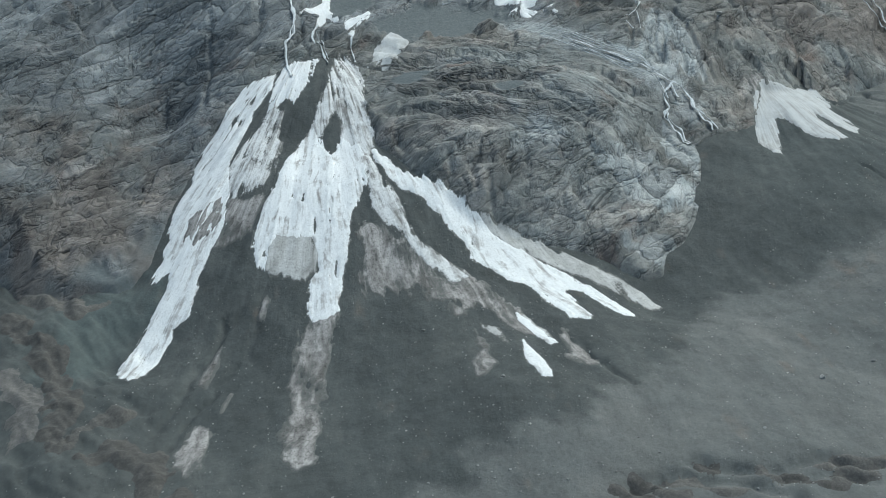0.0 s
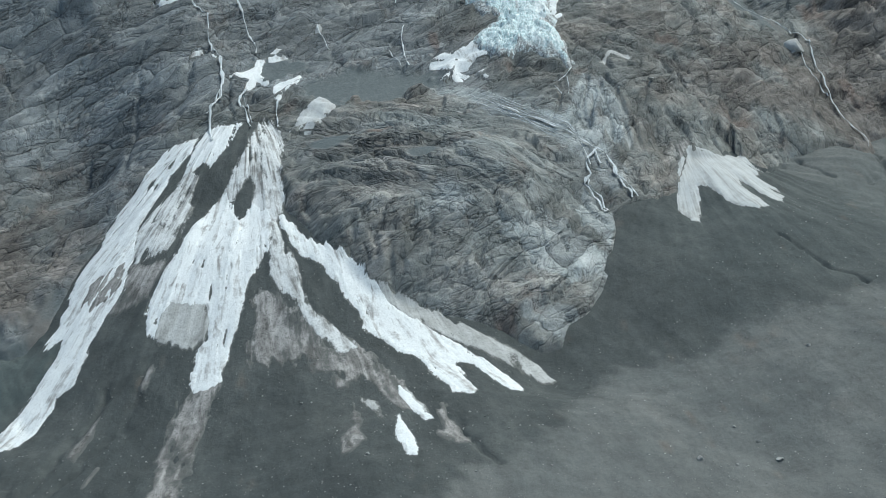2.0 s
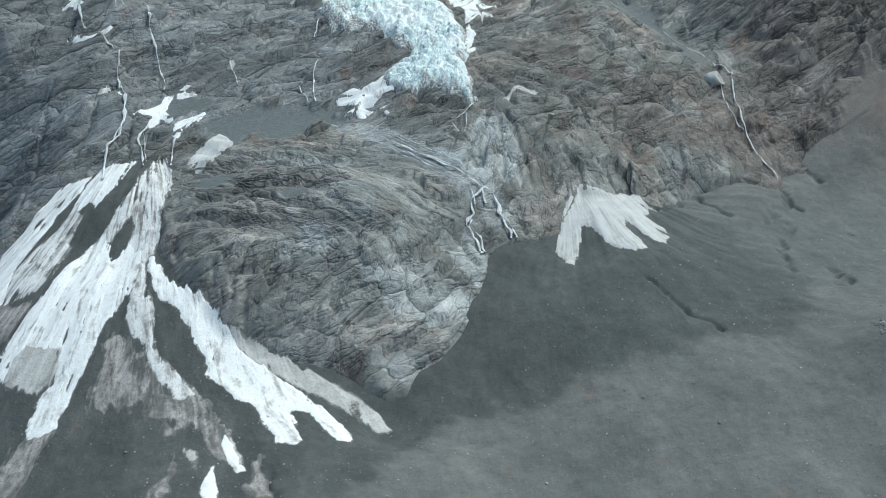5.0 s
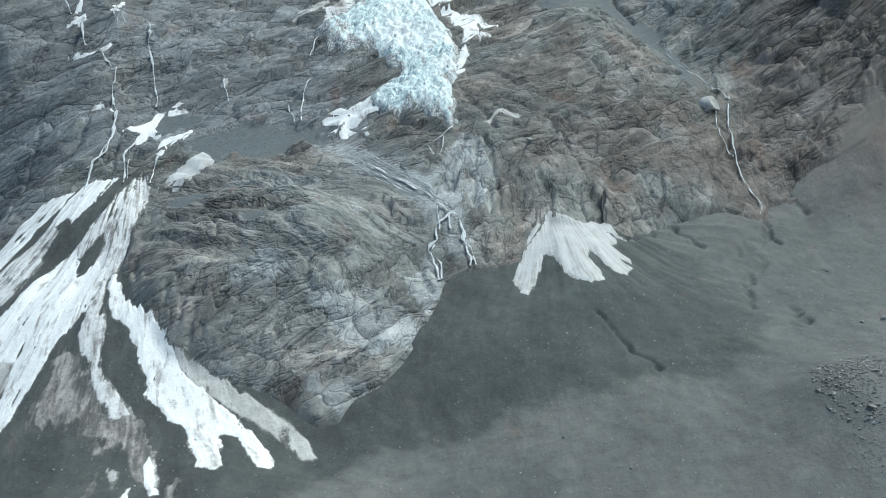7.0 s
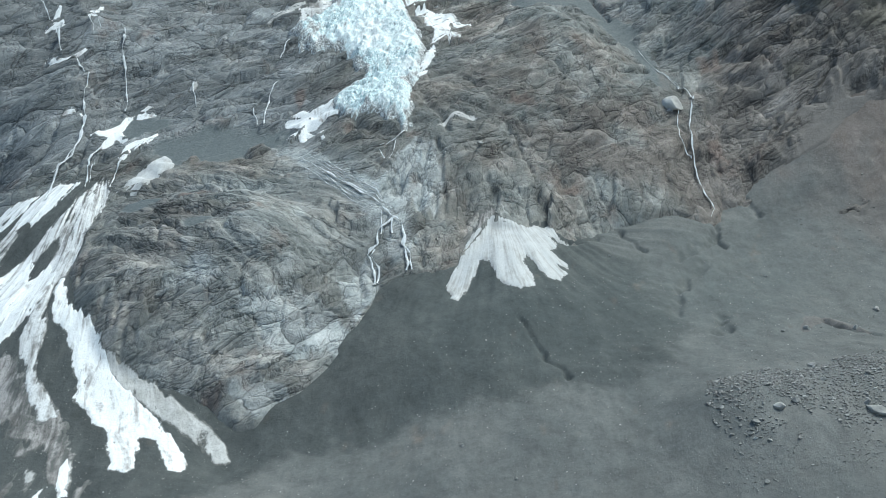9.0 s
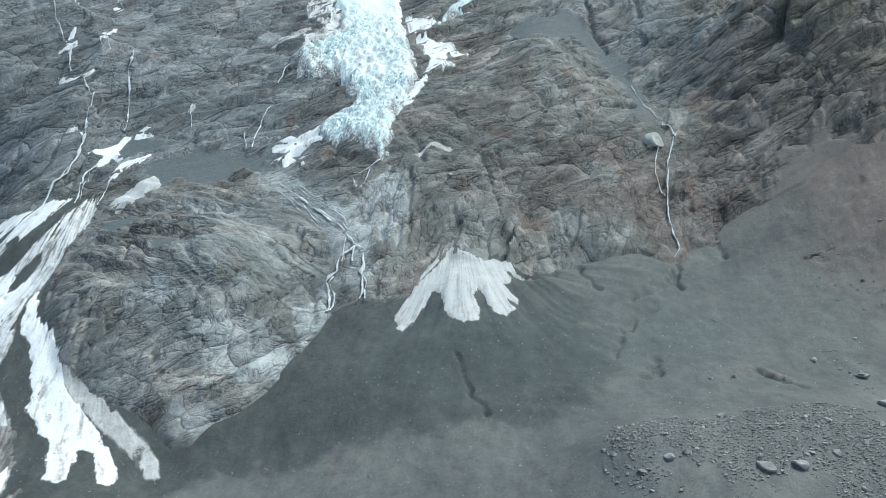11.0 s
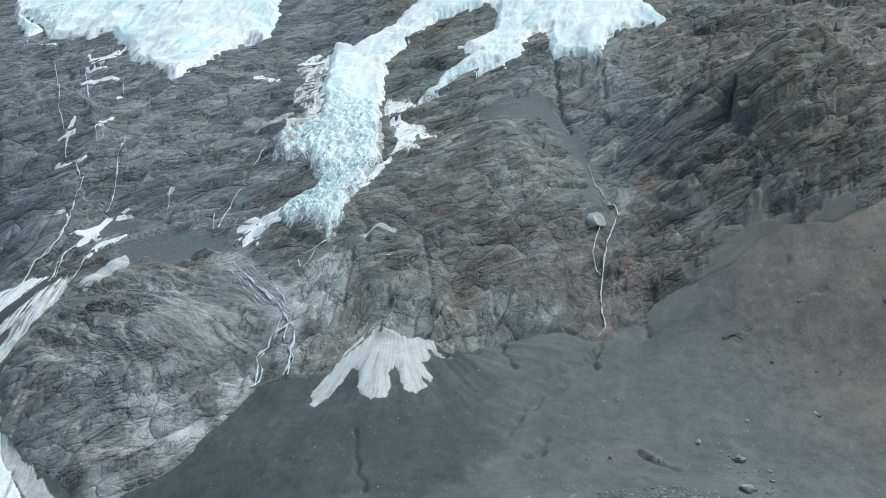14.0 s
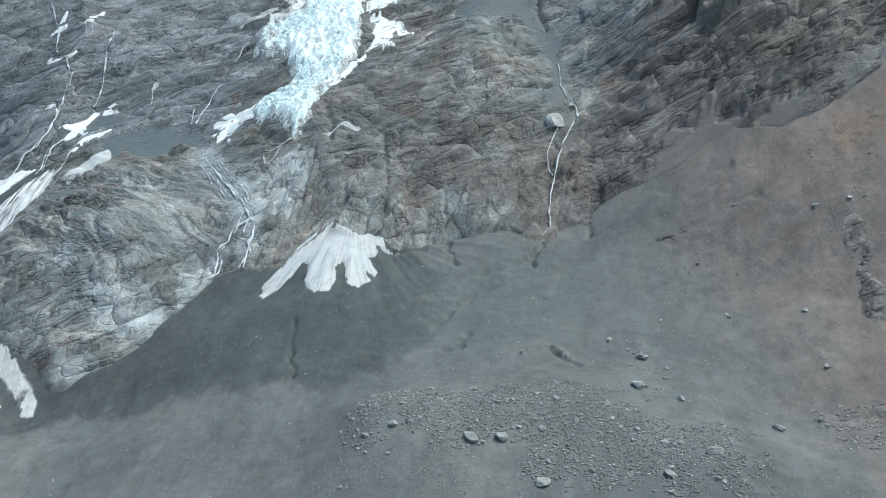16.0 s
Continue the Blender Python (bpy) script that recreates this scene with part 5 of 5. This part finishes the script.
stream("cascade", 1.9, [
    (40.6, 663.1), (43.6, 653.2), (43.4, 649.4), (45.1, 645.4), (47.8, 640.4), (49.2, 636.2), (51.4, 630.3), (53.2, 624.6), (55.6, 615.3),
    (55.6, 610.8)])
stream("cascade", 1.5, [
    (17.4, 666.5), (18.8, 656.6), (21.4, 655.3), (23.2, 651.7)])
stream("cascade", 1.6, [
    (48.8, 582.8), (46.1, 577.7), (45.2, 574), (48.2, 561.5), (51.3, 548.3)])
stream("cascade", 1.2, [
    (47.5, 577.5), (49.8, 565), (51.8, 554.3)])
stream("cascade", 1.9, [
    (64.7, 567.6), (66.7, 566.3), (65.6, 562.8), (65.4, 556.1), (65.8, 547.3)])
stream("cascade", 1.2, [
    (94.5, 634.4), (95.8, 627.3), (98.6, 622.5), (100.3, 616.9)])
stream("cascade", 1.2, [
    (-113.1, 811.6), (-92.9, 785.8), (-21.1, 671.3), (-9.4, 660.7)])
stream("cascade", 1.3, [
    (-71.5, 796.5), (-52.9, 768), (-32, 734.8)])
stream("cascade", 1, [
    (-20.7, 772), (7.1, 722.3)])
stream("cascade", 1.2, [
    (17.6, 670.8), (23.8, 659.1), (27.5, 655.4)])
stream("cascade", 1.2, [
    (148, 658.7), (150.5, 665.3), (152.4, 674.4)])
stream("cascade", 1.4, [
    (146.8, 598.7), (145.5, 608.4), (146, 619.1), (146.9, 626.9), (150.1, 634.5)])
stream("cascade", 1.1, [
    (142.4, 600.4), (136.9, 614.8)])
stream("waterfall", 2.3, [
    (187.3, 545.2), (194.1, 538.3), (202.3, 531.2), (210, 524.9), (215, 519.8), (220.6, 517.7), (223.4, 515.5), (225.8, 512.3), (228.8, 509.5),
    (231.5, 506.2)])
stream("waterfall", 1.7, [
    (205.5, 529.5), (210.6, 525.2), (216.6, 520.7), (221.8, 519.4), (225.5, 514.9)])
stream("waterfall", 2.3, [
    (230.9, 506.8), (233.9, 505.6), (236.2, 502.6), (236.7, 498.7), (237.8, 495.7), (237.4, 491.8), (238.7, 488.4), (239.7, 482.9), (240, 473.8)])
stream("cascade", 1.5, [
    (238.2, 490.3), (240.7, 486.7), (241.6, 478.7), (242.2, 473.5)])
stream("waterfall", 2.2, [
    (231.5, 505.9), (228.7, 503.3), (224.8, 501.1), (223.3, 499.4), (223.6, 495.3), (224.1, 492.4), (221.2, 490.7), (218.6, 487.7), (220, 485.4),
    (221.8, 482.8), (223.2, 479.9), (223.2, 468.2)])
stream("cascade", 1.7, [
    (222.1, 490.8), (220.6, 487.4), (223.2, 484.2), (225.2, 482), (225.2, 468.9)])
stream("cascade", 1.1, [
    (225.2, 510.4), (225.7, 505.2), (225.4, 501.1), (225.1, 496.6)])
stream("cascade", 1.1, [
    (230.9, 505.6), (230.8, 500.4), (231.3, 497)])
stream("cascade", 1.1, [
    (185.9, 541.7), (196, 531.9), (205.7, 522), (212, 517.2), (218.2, 514), (223.7, 509.8)])
stream("cascade", 0.8, [(181, 555.8), (190.4, 546.9), (202.1, 536.1), (211.8, 527.8), (219.7, 522.5)])
stream("cascade", 0.95, [(188.6, 551), (200.4, 539.6), (210.2, 531.2), (220.6, 523), (224.9, 518.2)])
stream("cascade", 1.1, [(174.9, 558.1), (185.7, 544.7), (196.6, 532.3), (205.7, 523.7), (214.4, 518)])
stream("cascade", 0.8, [(211.1, 532.7), (216.5, 526.3), (221.2, 522.6), (224.9, 519)])
stream("cascade", 0.95, [(213.3, 531.9), (219.7, 526.4), (223.7, 523.1)])
stream("cascade", 1.1, [(202.6, 521.9), (210.5, 515.5), (218.2, 511.9)])
stream("cascade", 0.8, [(185.4, 549.9), (197.3, 537.8), (207.5, 526.8), (213.8, 522)])
stream("cascade", 1, [
    (173.9, 550.4), (184.2, 542), (194.6, 528), (202.6, 523.4)])
stream("cascade", 1.4, [
    (221.9, 548.5), (227.8, 551.1), (232.7, 553.7), (236.8, 558.9)])
stream("cascade", 1, [
    (221.9, 546.1), (226, 541.2)])
stream("cascade", 0.9, [
    (231.7, 553), (229.6, 544.1), (228.3, 538.8)])
stream("waterfall", 1.15, [
    (396.8, 673.1), (400.4, 657.9), (403.9, 638.8), (408.7, 629.1), (412.6, 623.9), (418.5, 614), (419.6, 607.6), (420.6, 612), (416.4, 602.5),
    (412.9, 591.2), (411.5, 577.5), (410, 568.8), (410.5, 558.7), (411.9, 545.1), (413.7, 538.2), (409.9, 530.5)])
stream("cascade", 1.3, [
    (403.9, 640.4), (409.4, 631.3), (413.3, 626), (412.6, 621.1)])
stream("cascade", 0.9, [
    (408.1, 601.2), (405.9, 593), (403.9, 581.6), (405.2, 576.2), (409.9, 572)])


# ---- rock ribs, boulders and rubble ----
def stone_material(name, low, mid, high, heap=True):
    m, n, l, s = material(name)
    fine, blot = noise_node(n, l, 1.3, 7, 0.7), noise_node(n, l, 0.25, 5, 0.6)
    vary = n.new("ShaderNodeObjectInfo")
    island = n.new("ShaderNodeNewGeometry")
    base = ramp(n, l, fine.outputs[0], [(0.3, low), (0.5, mid), (0.7, high)])
    tone = ramp(n, l, blot.outputs[0], [(0.35, grey(0.78)), (0.65, grey(1.15))])
    base = mix(n, l, "MULTIPLY", 0.9, base, tone)
    one = ramp(n, l, vary.outputs["Random"], [(0.0, grey(0.75)), (1.0, grey(1.3))])
    base = mix(n, l, "MULTIPLY", 1.0, base, one)
    each = ramp(n, l, island.outputs["Random Per Island"], [(0.0, grey(0.6)), (0.75, grey(1.2)), (1.0, grey(2.0))])
    base = mix(n, l, "MULTIPLY", 0.8 if heap else 0.0, base, each)
    l.new(base, s.inputs["Base Color"])
    s.inputs["Roughness"].default_value = 0.85
    bump(n, l, s, [(fine.outputs[0], 0.6)], 0.6)
    return m


BROWN = stone_material("brown_rock", (0.060, 0.060, 0.057), (0.086, 0.084, 0.079), (0.125, 0.121, 0.112), False)
ORANGE = stone_material("orange_rock", (0.11, 0.085, 0.068), (0.20, 0.155, 0.125), (0.30, 0.25, 0.21))
HUMP = stone_material("hump_rock", (0.085, 0.084, 0.080), (0.115, 0.113, 0.108), (0.155, 0.152, 0.145), False)
GREYROCK = stone_material("grey_rock", (0.10, 0.100, 0.096), (0.135, 0.132, 0.126), (0.18, 0.176, 0.168))
STONE = stone_material("boulder_stone", (0.17, 0.174, 0.168), (0.27, 0.273, 0.262), (0.38, 0.378, 0.36))
PALESTONE = stone_material("pale_stone", (0.30, 0.30, 0.29), (0.45, 0.45, 0.43), (0.58, 0.58, 0.56))


def rock_outcrop(mat, high, wide, line, label, brown=0.6, slaty=0.0, lean=LEANS[0]):
    """A rib of broken rock that breaks through the loose ground along a plan line, or a dark strip for a shaded hollow.
    """
    px, py = np.array(line).T
    gx, gy = np.meshgrid(np.arange(px.min() - 2 * wide, px.max() + 2 * wide, 0.7), np.arange(py.min() - 2 * wide, py.max() + 2 * wide, 0.7))
    gap = to_line(line, gx + 2.5 * grain(gx / 8, gy / 8, 501), gy + 2.5 * grain(gx / 8, gy / 8, 502))[0]
    base = ground_height(gx, gy)
    swell = high * np.exp(-((gap / wide) ** 2)) * (0.75 + 0.5 * layers(gx / 9, gy / 9, 3, 503))
    rough = slabs(gx * 1.7, gy * 2.0, lean, 700) / 6
    chips, _ = facets(gx / 2.2, gy / 1.6, 511)
    rise = swell - 0.3 * high + np.minimum(swell / high, 1) * high * (0.3 * rough + 0.05 * chips)
    co, quads, used = kept(gx, gy, base + rise, rise, -0.6)
    many = np.ones((len(used), 1))
    share = [(1.0, 0.0, 0.0), (0.0, 1.0, 0.0), (0.0, 0.0, 1.0)][LEANS.index(lean)]
    ob = mesh_object("rock_outcrop", co, quads, mat, many * (0.0, brown, 0.0, 0.0), True, many * (*share, 0.0), many * (slaty, 0.0, 0.0))
    return tagged(ob, label, "rock outcrop", "rock ribs in the scree")


rock_outcrop(HUMP, 1.6, 6, [(-94.7, 404.2), (-86.4, 392.2), (-81.1, 378.8), (-80.8, 365.6)], "pale smooth rock hump in the scree")
rock_outcrop(BROWN, 3.2, 7, [(-101.7, 448.3), (-90.5, 430.1), (-82.3, 419.2), (-76.6, 407.9), (-71.9, 394), (-68.5, 375.7), (-70.7, 364.4)], "dark brown broken rock rib in the scree", 0.7, 0.6)
rock_outcrop(BROWN, 3.2, 7, [(-65.6, 355.1), (-58.4, 347), (-51.2, 348.2), (-45.6, 348.4), (-38.5, 341.7), (-31.4, 330.1), (-28.2, 320)], "dark brown broken rock rib in the scree", 0.6, 0.8, LEANS[2])
rock_outcrop(BROWN, 2.6, 5, [(-93.6, 468.2), (-82, 455.8), (-71.1, 444.5), (-64.4, 447.1)], "dark rock ledge beside the bluish scree chute", 0.6, 0.8)
rock_outcrop(BROWN, 1.8, 4, [(-61, 360.3), (-55.1, 367.2), (-47.5, 370.7)], "low dark rock rib in the scree", 0.5, 0.8)
rock_outcrop(HUMP, 1.3, 3.5, [(418, 408.6), (427.2, 421.5), (435.4, 417.1), (443.2, 405.2)], "low pale rock heap on the moraine")
# shade of the moraine hollows, put in as low strips of dark colour
rock_outcrop(BROWN, 0.9, 2.2, [(122.2, 270.9), (132.3, 265.5), (144.8, 259.8)], "low bank coloured dark for the shade of a moraine hollow")
rock_outcrop(BROWN, 0.9, 2.2, [(150, 268), (154.8, 262.2)], "low bank coloured dark for the shade of a moraine hollow")
rock_outcrop(BROWN, 0.9, 2.2, [(157.1, 263.5), (171.8, 257.1)], "low bank coloured dark for the shade of a moraine hollow")
rock_outcrop(BROWN, 0.9, 2.2, [(170.2, 267.7), (186.9, 261.1)], "low bank coloured dark for the shade of a moraine hollow")
rock_outcrop(BROWN, 0.9, 2.2, [(111.2, 274.2), (116.9, 270.4)], "low bank coloured dark for the shade of a moraine hollow")
rock_outcrop(BROWN, 0.9, 2.2, [(133.2, 275.7), (137.1, 273.8)], "low bank coloured dark for the shade of a moraine hollow")
rock_outcrop(BROWN, 0.9, 2.2, [(102.8, 272.1), (110.7, 267.5)], "low bank coloured dark for the shade of a moraine hollow")
rock_outcrop(BROWN, 0.9, 2.2, [(115.5, 267.3), (123.4, 263.6)], "low bank coloured dark for the shade of a moraine hollow")
rock_outcrop(BROWN, 0.9, 2.2, [(172, 261.1), (183, 255.6)], "low bank coloured dark for the shade of a moraine hollow")
rock_outcrop(ROCK, 3.2, 5, [(577.3, 488.5), (581.4, 476.3), (577.7, 464.7), (582.4, 449.3), (584.3, 435.3)], "dark broken rock rib above the moraine")
rock_outcrop(ROCK, 2, 4, [(574.4, 485.2), (575.4, 473), (577.6, 463.2)], "broken brown rock rib on the side slope")
rock_outcrop(ORANGE, 3, 6, [(576.7, 546.7), (583.2, 537.7), (592.6, 546)], "orange-brown rock outcrop on the side slope")
rock_outcrop(ROCK, 1.6, 4, [(555.6, 380.9), (562.6, 374.5), (571.9, 379.1), (577.2, 374.3)], "dark broken rock band in the moraine")
rock_outcrop(ROCK, 1.2, 2.5, [(479.9, 520), (487.6, 520.2), (492.8, 521.9)], "small brown rock ledge on the side slope")


def boulder_mesh(name, seed, mat, flat=0.7):
    """An angular block: a ball cut by a dozen planes."""
    rng = random.Random(seed)
    bm = bmesh.new()
    bmesh.ops.create_icosphere(bm, subdivisions=3, radius=0.5)
    cuts = [(Vector((rng.gauss(0, 1), rng.gauss(0, 1), rng.gauss(0, 0.8))).normalized(), rng.uniform(0.24, 0.40)) for _ in range(11)]
    for v in bm.verts:
        for normal, reach in cuts:
            over = v.co.dot(normal) - reach
            if over > 0:
                v.co -= normal * over
        v.co += v.co.normalized() * 0.025 * noise.noise(v.co * 5 + Vector((seed, 0, 0)))
        v.co.z *= flat
    me = bpy.data.meshes.new(name)
    bm.to_mesh(me)
    bm.free()
    me.materials.append(mat)
    return me


BLOCKS = [boulder_mesh("boulder", 20 + k, STONE, (0.62, 0.75, 0.85)[k % 3]) for k in range(7)]
GIANT = boulder_mesh("boulder", 63, PALESTONE, 0.78)
PALE_BLOCKS = [boulder_mesh("boulder", 40 + k, PALESTONE) for k in range(3)]
# plan place, width and look (0 rounded giant, 1 grey, 2 pale)
BOULDERS = [
    (405.8, 606.2, 14.5, 0), (402.6, 600.9, 6.0, 0), (482.8, 448.1, 2.6, 1), (458.5, 429.5, 2.5, 1), (475.5, 415.2, 6.0, 1), (477.3, 384.6, 5.1, 1),
    (458.9, 428.6, 2.9, 1), (475.8, 414.8, 7.2, 1), (475.5, 383.7, 7.3, 1), (494.1, 377.4, 4.6, 1), (439.4, 370.3, 3.1, 1), (404.2, 363.0, 4.1, 1),
    (443.2, 306.0, 6.3, 1), (560.3, 505.1, 4.2, 2), (576.6, 502.2, 3.3, 2), (516.3, 450.9, 2.7, 1), (551.7, 446.9, 3.5, 1), (534.7, 364.2, 5.6, 1),
    (561.2, 386.5, 2.4, 2), (384.7, 327.3, 4.3, 1), (378.4, 325.6, 4.3, 1), (412.2, 322.4, 7.5, 1), (424.7, 323.6, 6.0, 1), (463.7, 355.8, 4.4, 1),
    (491.7, 316.2, 5.9, 1), (507.4, 331.2, 6.5, 1), (487.9, 336.7, 3.8, 1), (439.5, 331.2, 3.8, 1), (365.0, 298.4, 2.3, 1), (500.6, 492.7, 2.9, 1),
]
MORE_BOULDERS = [
    (558.4, 409.6, 3.3, 1), (468.2, 421.7, 2.5, 1), (505.2, 411.7, 1.9, 2), (440.8, 409.3, 3.9, 1), (418.9, 408.9, 3.9, 1), (197.4, 309.9, 2.6, 2),
    (224.1, 305.5, 2.5, 2), (208.2, 305.2, 1.4, 1), (160.8, 285.3, 1.6, 1), (86.4, 330.2, 1.8, 1), (66.4, 374.1, 1.5, 1), (87.4, 302.9, 1.3, 1),
    (161.2, 324.5, 1.3, 1), (76.1, 287.1, 1.4, 1), (93.8, 292.4, 1.1, 1), (217.9, 326.3, 1.4, 2), (264.4, 354.8, 2.4, 1), (283.3, 328.5, 1.8, 1),
    (222.5, 317.1, 1.9, 1), (259.9, 543.6, 2.0, 2), (280.4, 546.3, 3.7, 2), (280.3, 545.8, 4.2, 2), (408.5, 408.4, 2.4, 1), (459.1, 429.8, 3.0, 2),
    (475.4, 415.3, 6.5, 1), (487.7, 405.2, 2.7, 1), (515.3, 453.0, 2.4, 2), (519.3, 524.0, 2.7, 1), (421.5, 471.6, 2.4, 1), (345.8, 493.0, 1.9, 1),
]


def set_boulder(x, y, wide, look_kind, rng):
    me = GIANT if look_kind == 0 else rng.choice(PALE_BLOCKS if look_kind == 2 else BLOCKS)
    ob = new("boulder", me)
    z = float(surface(np.array([x]), np.array([y]))[0])
    size = wide * 1.15
    ob.matrix_world = pose(x, y, z + (-0.03 if look_kind == 0 else 0.08) * size, rng.uniform(-14, 14), rng.uniform(-14, 14), rng.uniform(0, 360)) @ Matrix.Diagonal((size, size * rng.uniform(0.7, 0.95), size * rng.uniform(0.75, 1.0), 1))
    label = "pale grey boulder standing out on the scree" if look_kind == 2 else "large rounded grey boulder wedged in the stream gully" if look_kind == 0 else "angular grey boulder lying on the scree"
    return tagged(ob, label, "boulder", "boulders")


rocks = random.Random(5)
for x, y, wide, kind_of in BOULDERS + MORE_BOULDERS:
    set_boulder(x, y, wide, kind_of, rocks)

# stretches of coarse rubble on the moraine
RUBBLE = [
    [(355.7, 340.5), (368.7, 361.4), (402.5, 361.4), (443.5, 373.4), (468.9, 368.2), (515.8, 351.5), (528.9, 320.5), (522, 305.6), (452.5, 303.9),(428.1, 318), (381.4, 318.2)],
    [(462.4, 426.4), (478.2, 437.1), (500.1, 381.4), (480.8, 374.8)],
    [(549.8, 379.4), (579, 385.7), (571.7, 342), (555.8, 356.8)],
    [(351.9, 306.8), (430.1, 307.7), (514.2, 308.3), (565.9, 317.4), (564.6, 309.6), (356.5, 294.8)],
    [(361.5, 347.7), (384.1, 342.9), (392.1, 338.2), (381.4, 314.9), (360.6, 320.8), (354.5, 331.3)],
]


def scattered(rng, outline, count, low, high):
    px, py = np.array(outline).T
    found = []
    while len(found) < count:
        x, y = rng.uniform(px.min(), px.max(), 400), rng.uniform(py.min(), py.max(), 400)
        ok = inside(outline, x, y) + 11 * layers(x / 13, y / 13, 4, 601, 0.6) > 0
        found += list(zip(x[ok], y[ok], low * (high / low) ** (rng.random(ok.sum()) ** 2.2)))
    return found[:count]


pick = np.random.default_rng(11)
big = scattered(pick, RUBBLE[0], 170, 1.3, 3.4) + scattered(pick, RUBBLE[1], 12, 1.3, 3.0) + scattered(pick, RUBBLE[2], 22, 1.3, 3.5) + scattered(pick, RUBBLE[4], 30, 1.4, 3.4)
for x, y, wide in big:
    set_boulder(x, y, wide, 2 if rocks.random() < 0.06 else 1, rocks)


def rubble(name, label, places, mat):
    """Small stones, too many to count, joined in one mesh: each a skewed block with its corners cut."""
    arr = np.array(places)
    n = len(arr)
    rng = np.random.default_rng(17)
    ball = np.array([(0, 0, 1), (0.9, 0, 0.4), (0.28, 0.85, 0.4), (-0.72, 0.53, 0.4), (-0.72, -0.53, 0.4), (0.28, -0.85, 0.4), (0.8, 0.5, -0.5), (-0.8, 0.5, -0.5), (0, -0.9, -0.5)])
    tris = np.array([(0, 1, 2), (0, 2, 3), (0, 3, 4), (0, 4, 5), (0, 5, 1), (1, 6, 2), (2, 6, 7), (2, 7, 3), (3, 7, 4), (4, 7, 8), (4, 8, 5), (5, 8, 1), (1, 8, 6)])
    shape = ball[None] * rng.uniform(0.65, 1.25, (n, 9, 1)) * (arr[:, 2] * 0.5)[:, None, None] * np.array([1, 1, 0.75])
    turn = rng.uniform(0, 6.28, n)
    c, s = np.cos(turn)[:, None], np.sin(turn)[:, None]
    x, y = shape[..., 0] * c - shape[..., 1] * s, shape[..., 0] * s + shape[..., 1] * c
    z = surface(arr[:, 0], arr[:, 1])[:, None] + shape[..., 2] + 0.02 * arr[:, 2:3]
    co = np.stack([x + arr[:, :1], y + arr[:, 1:2], z], -1).reshape(-1, 3)
    faces = (tris[None] + 9 * np.arange(n)[:, None, None]).reshape(-1, 3)
    return tagged(mesh_object(name, co, faces, mat, smooth=False), label, "rubble", kind="stuff")


small = scattered(pick, RUBBLE[0], 10500, 0.45, 1.7) + scattered(pick, RUBBLE[1], 160, 0.5, 1.4) + scattered(pick, RUBBLE[2], 700, 0.5, 1.7) + scattered(pick, RUBBLE[3], 700, 0.4, 1.2) + scattered(pick, RUBBLE[4], 500, 0.5, 1.5)
rubble("rubble", "field of grey rubble on the moraine", small, STONE)
wide_ground = [(-90, 250), (600, 250), (620, 520), (480, 500), (330, 470), (200, 380), (60, 480), (-60, 400)]
loose = scattered(pick, wide_ground, 9000, 0.28, 1.05)
rubble("scree_stones", "loose stones strewn over the scree", loose, STONE)
upper = scattered(pick, [(440, 470), (640, 470), (660, 620), (560, 560), (470, 540)], 900, 0.4, 1.6)
rubble("slope_stones", "loose grey-brown stones on the side slope", upper, GREYROCK)


def tussocks(count):
    """Low olive tussocks on the ledges of the spur, too many to count."""
    rng = np.random.default_rng(23)
    x, y = rng.uniform(440, 640, 60000), rng.uniform(560, 760, 60000)
    z = surface(x, y)
    mask = rock_zones(x, y, z)[:, 2]
    ok = np.flatnonzero((mask > 0.55) & (bedrock(x, y) > ground_height(x, y)))[:count]
    x, y, z = x[ok], y[ok], z[ok]
    n, blades = len(ok), 6
    turn = rng.uniform(0, 6.28, (n, blades))
    size = rng.uniform(0.35, 0.9, (n, 1))
    root = np.stack([x, y, z - 0.05], -1)[:, None, :] + 0 * turn[..., None]
    side = np.stack([-np.sin(turn), np.cos(turn), 0 * turn], -1) * (0.28 * size)[..., None]
    tip = np.stack([np.cos(turn) * 0.7, np.sin(turn) * 0.7, 0.75 + 0 * turn], -1) * size[..., None]
    co = np.stack([root - side, root + side, root + tip], 2).reshape(-1, 3)
    return tagged(mesh_object("tussocks", co, np.arange(len(co)).reshape(-1, 3), TUSSOCK, smooth=False), "olive grass tussocks on the rock spur", "grass", kind="stuff")


TUSSOCK = stone_material("dry_grass", (0.08, 0.082, 0.045), (0.12, 0.12, 0.07), (0.16, 0.157, 0.10))
tussocks(1600)
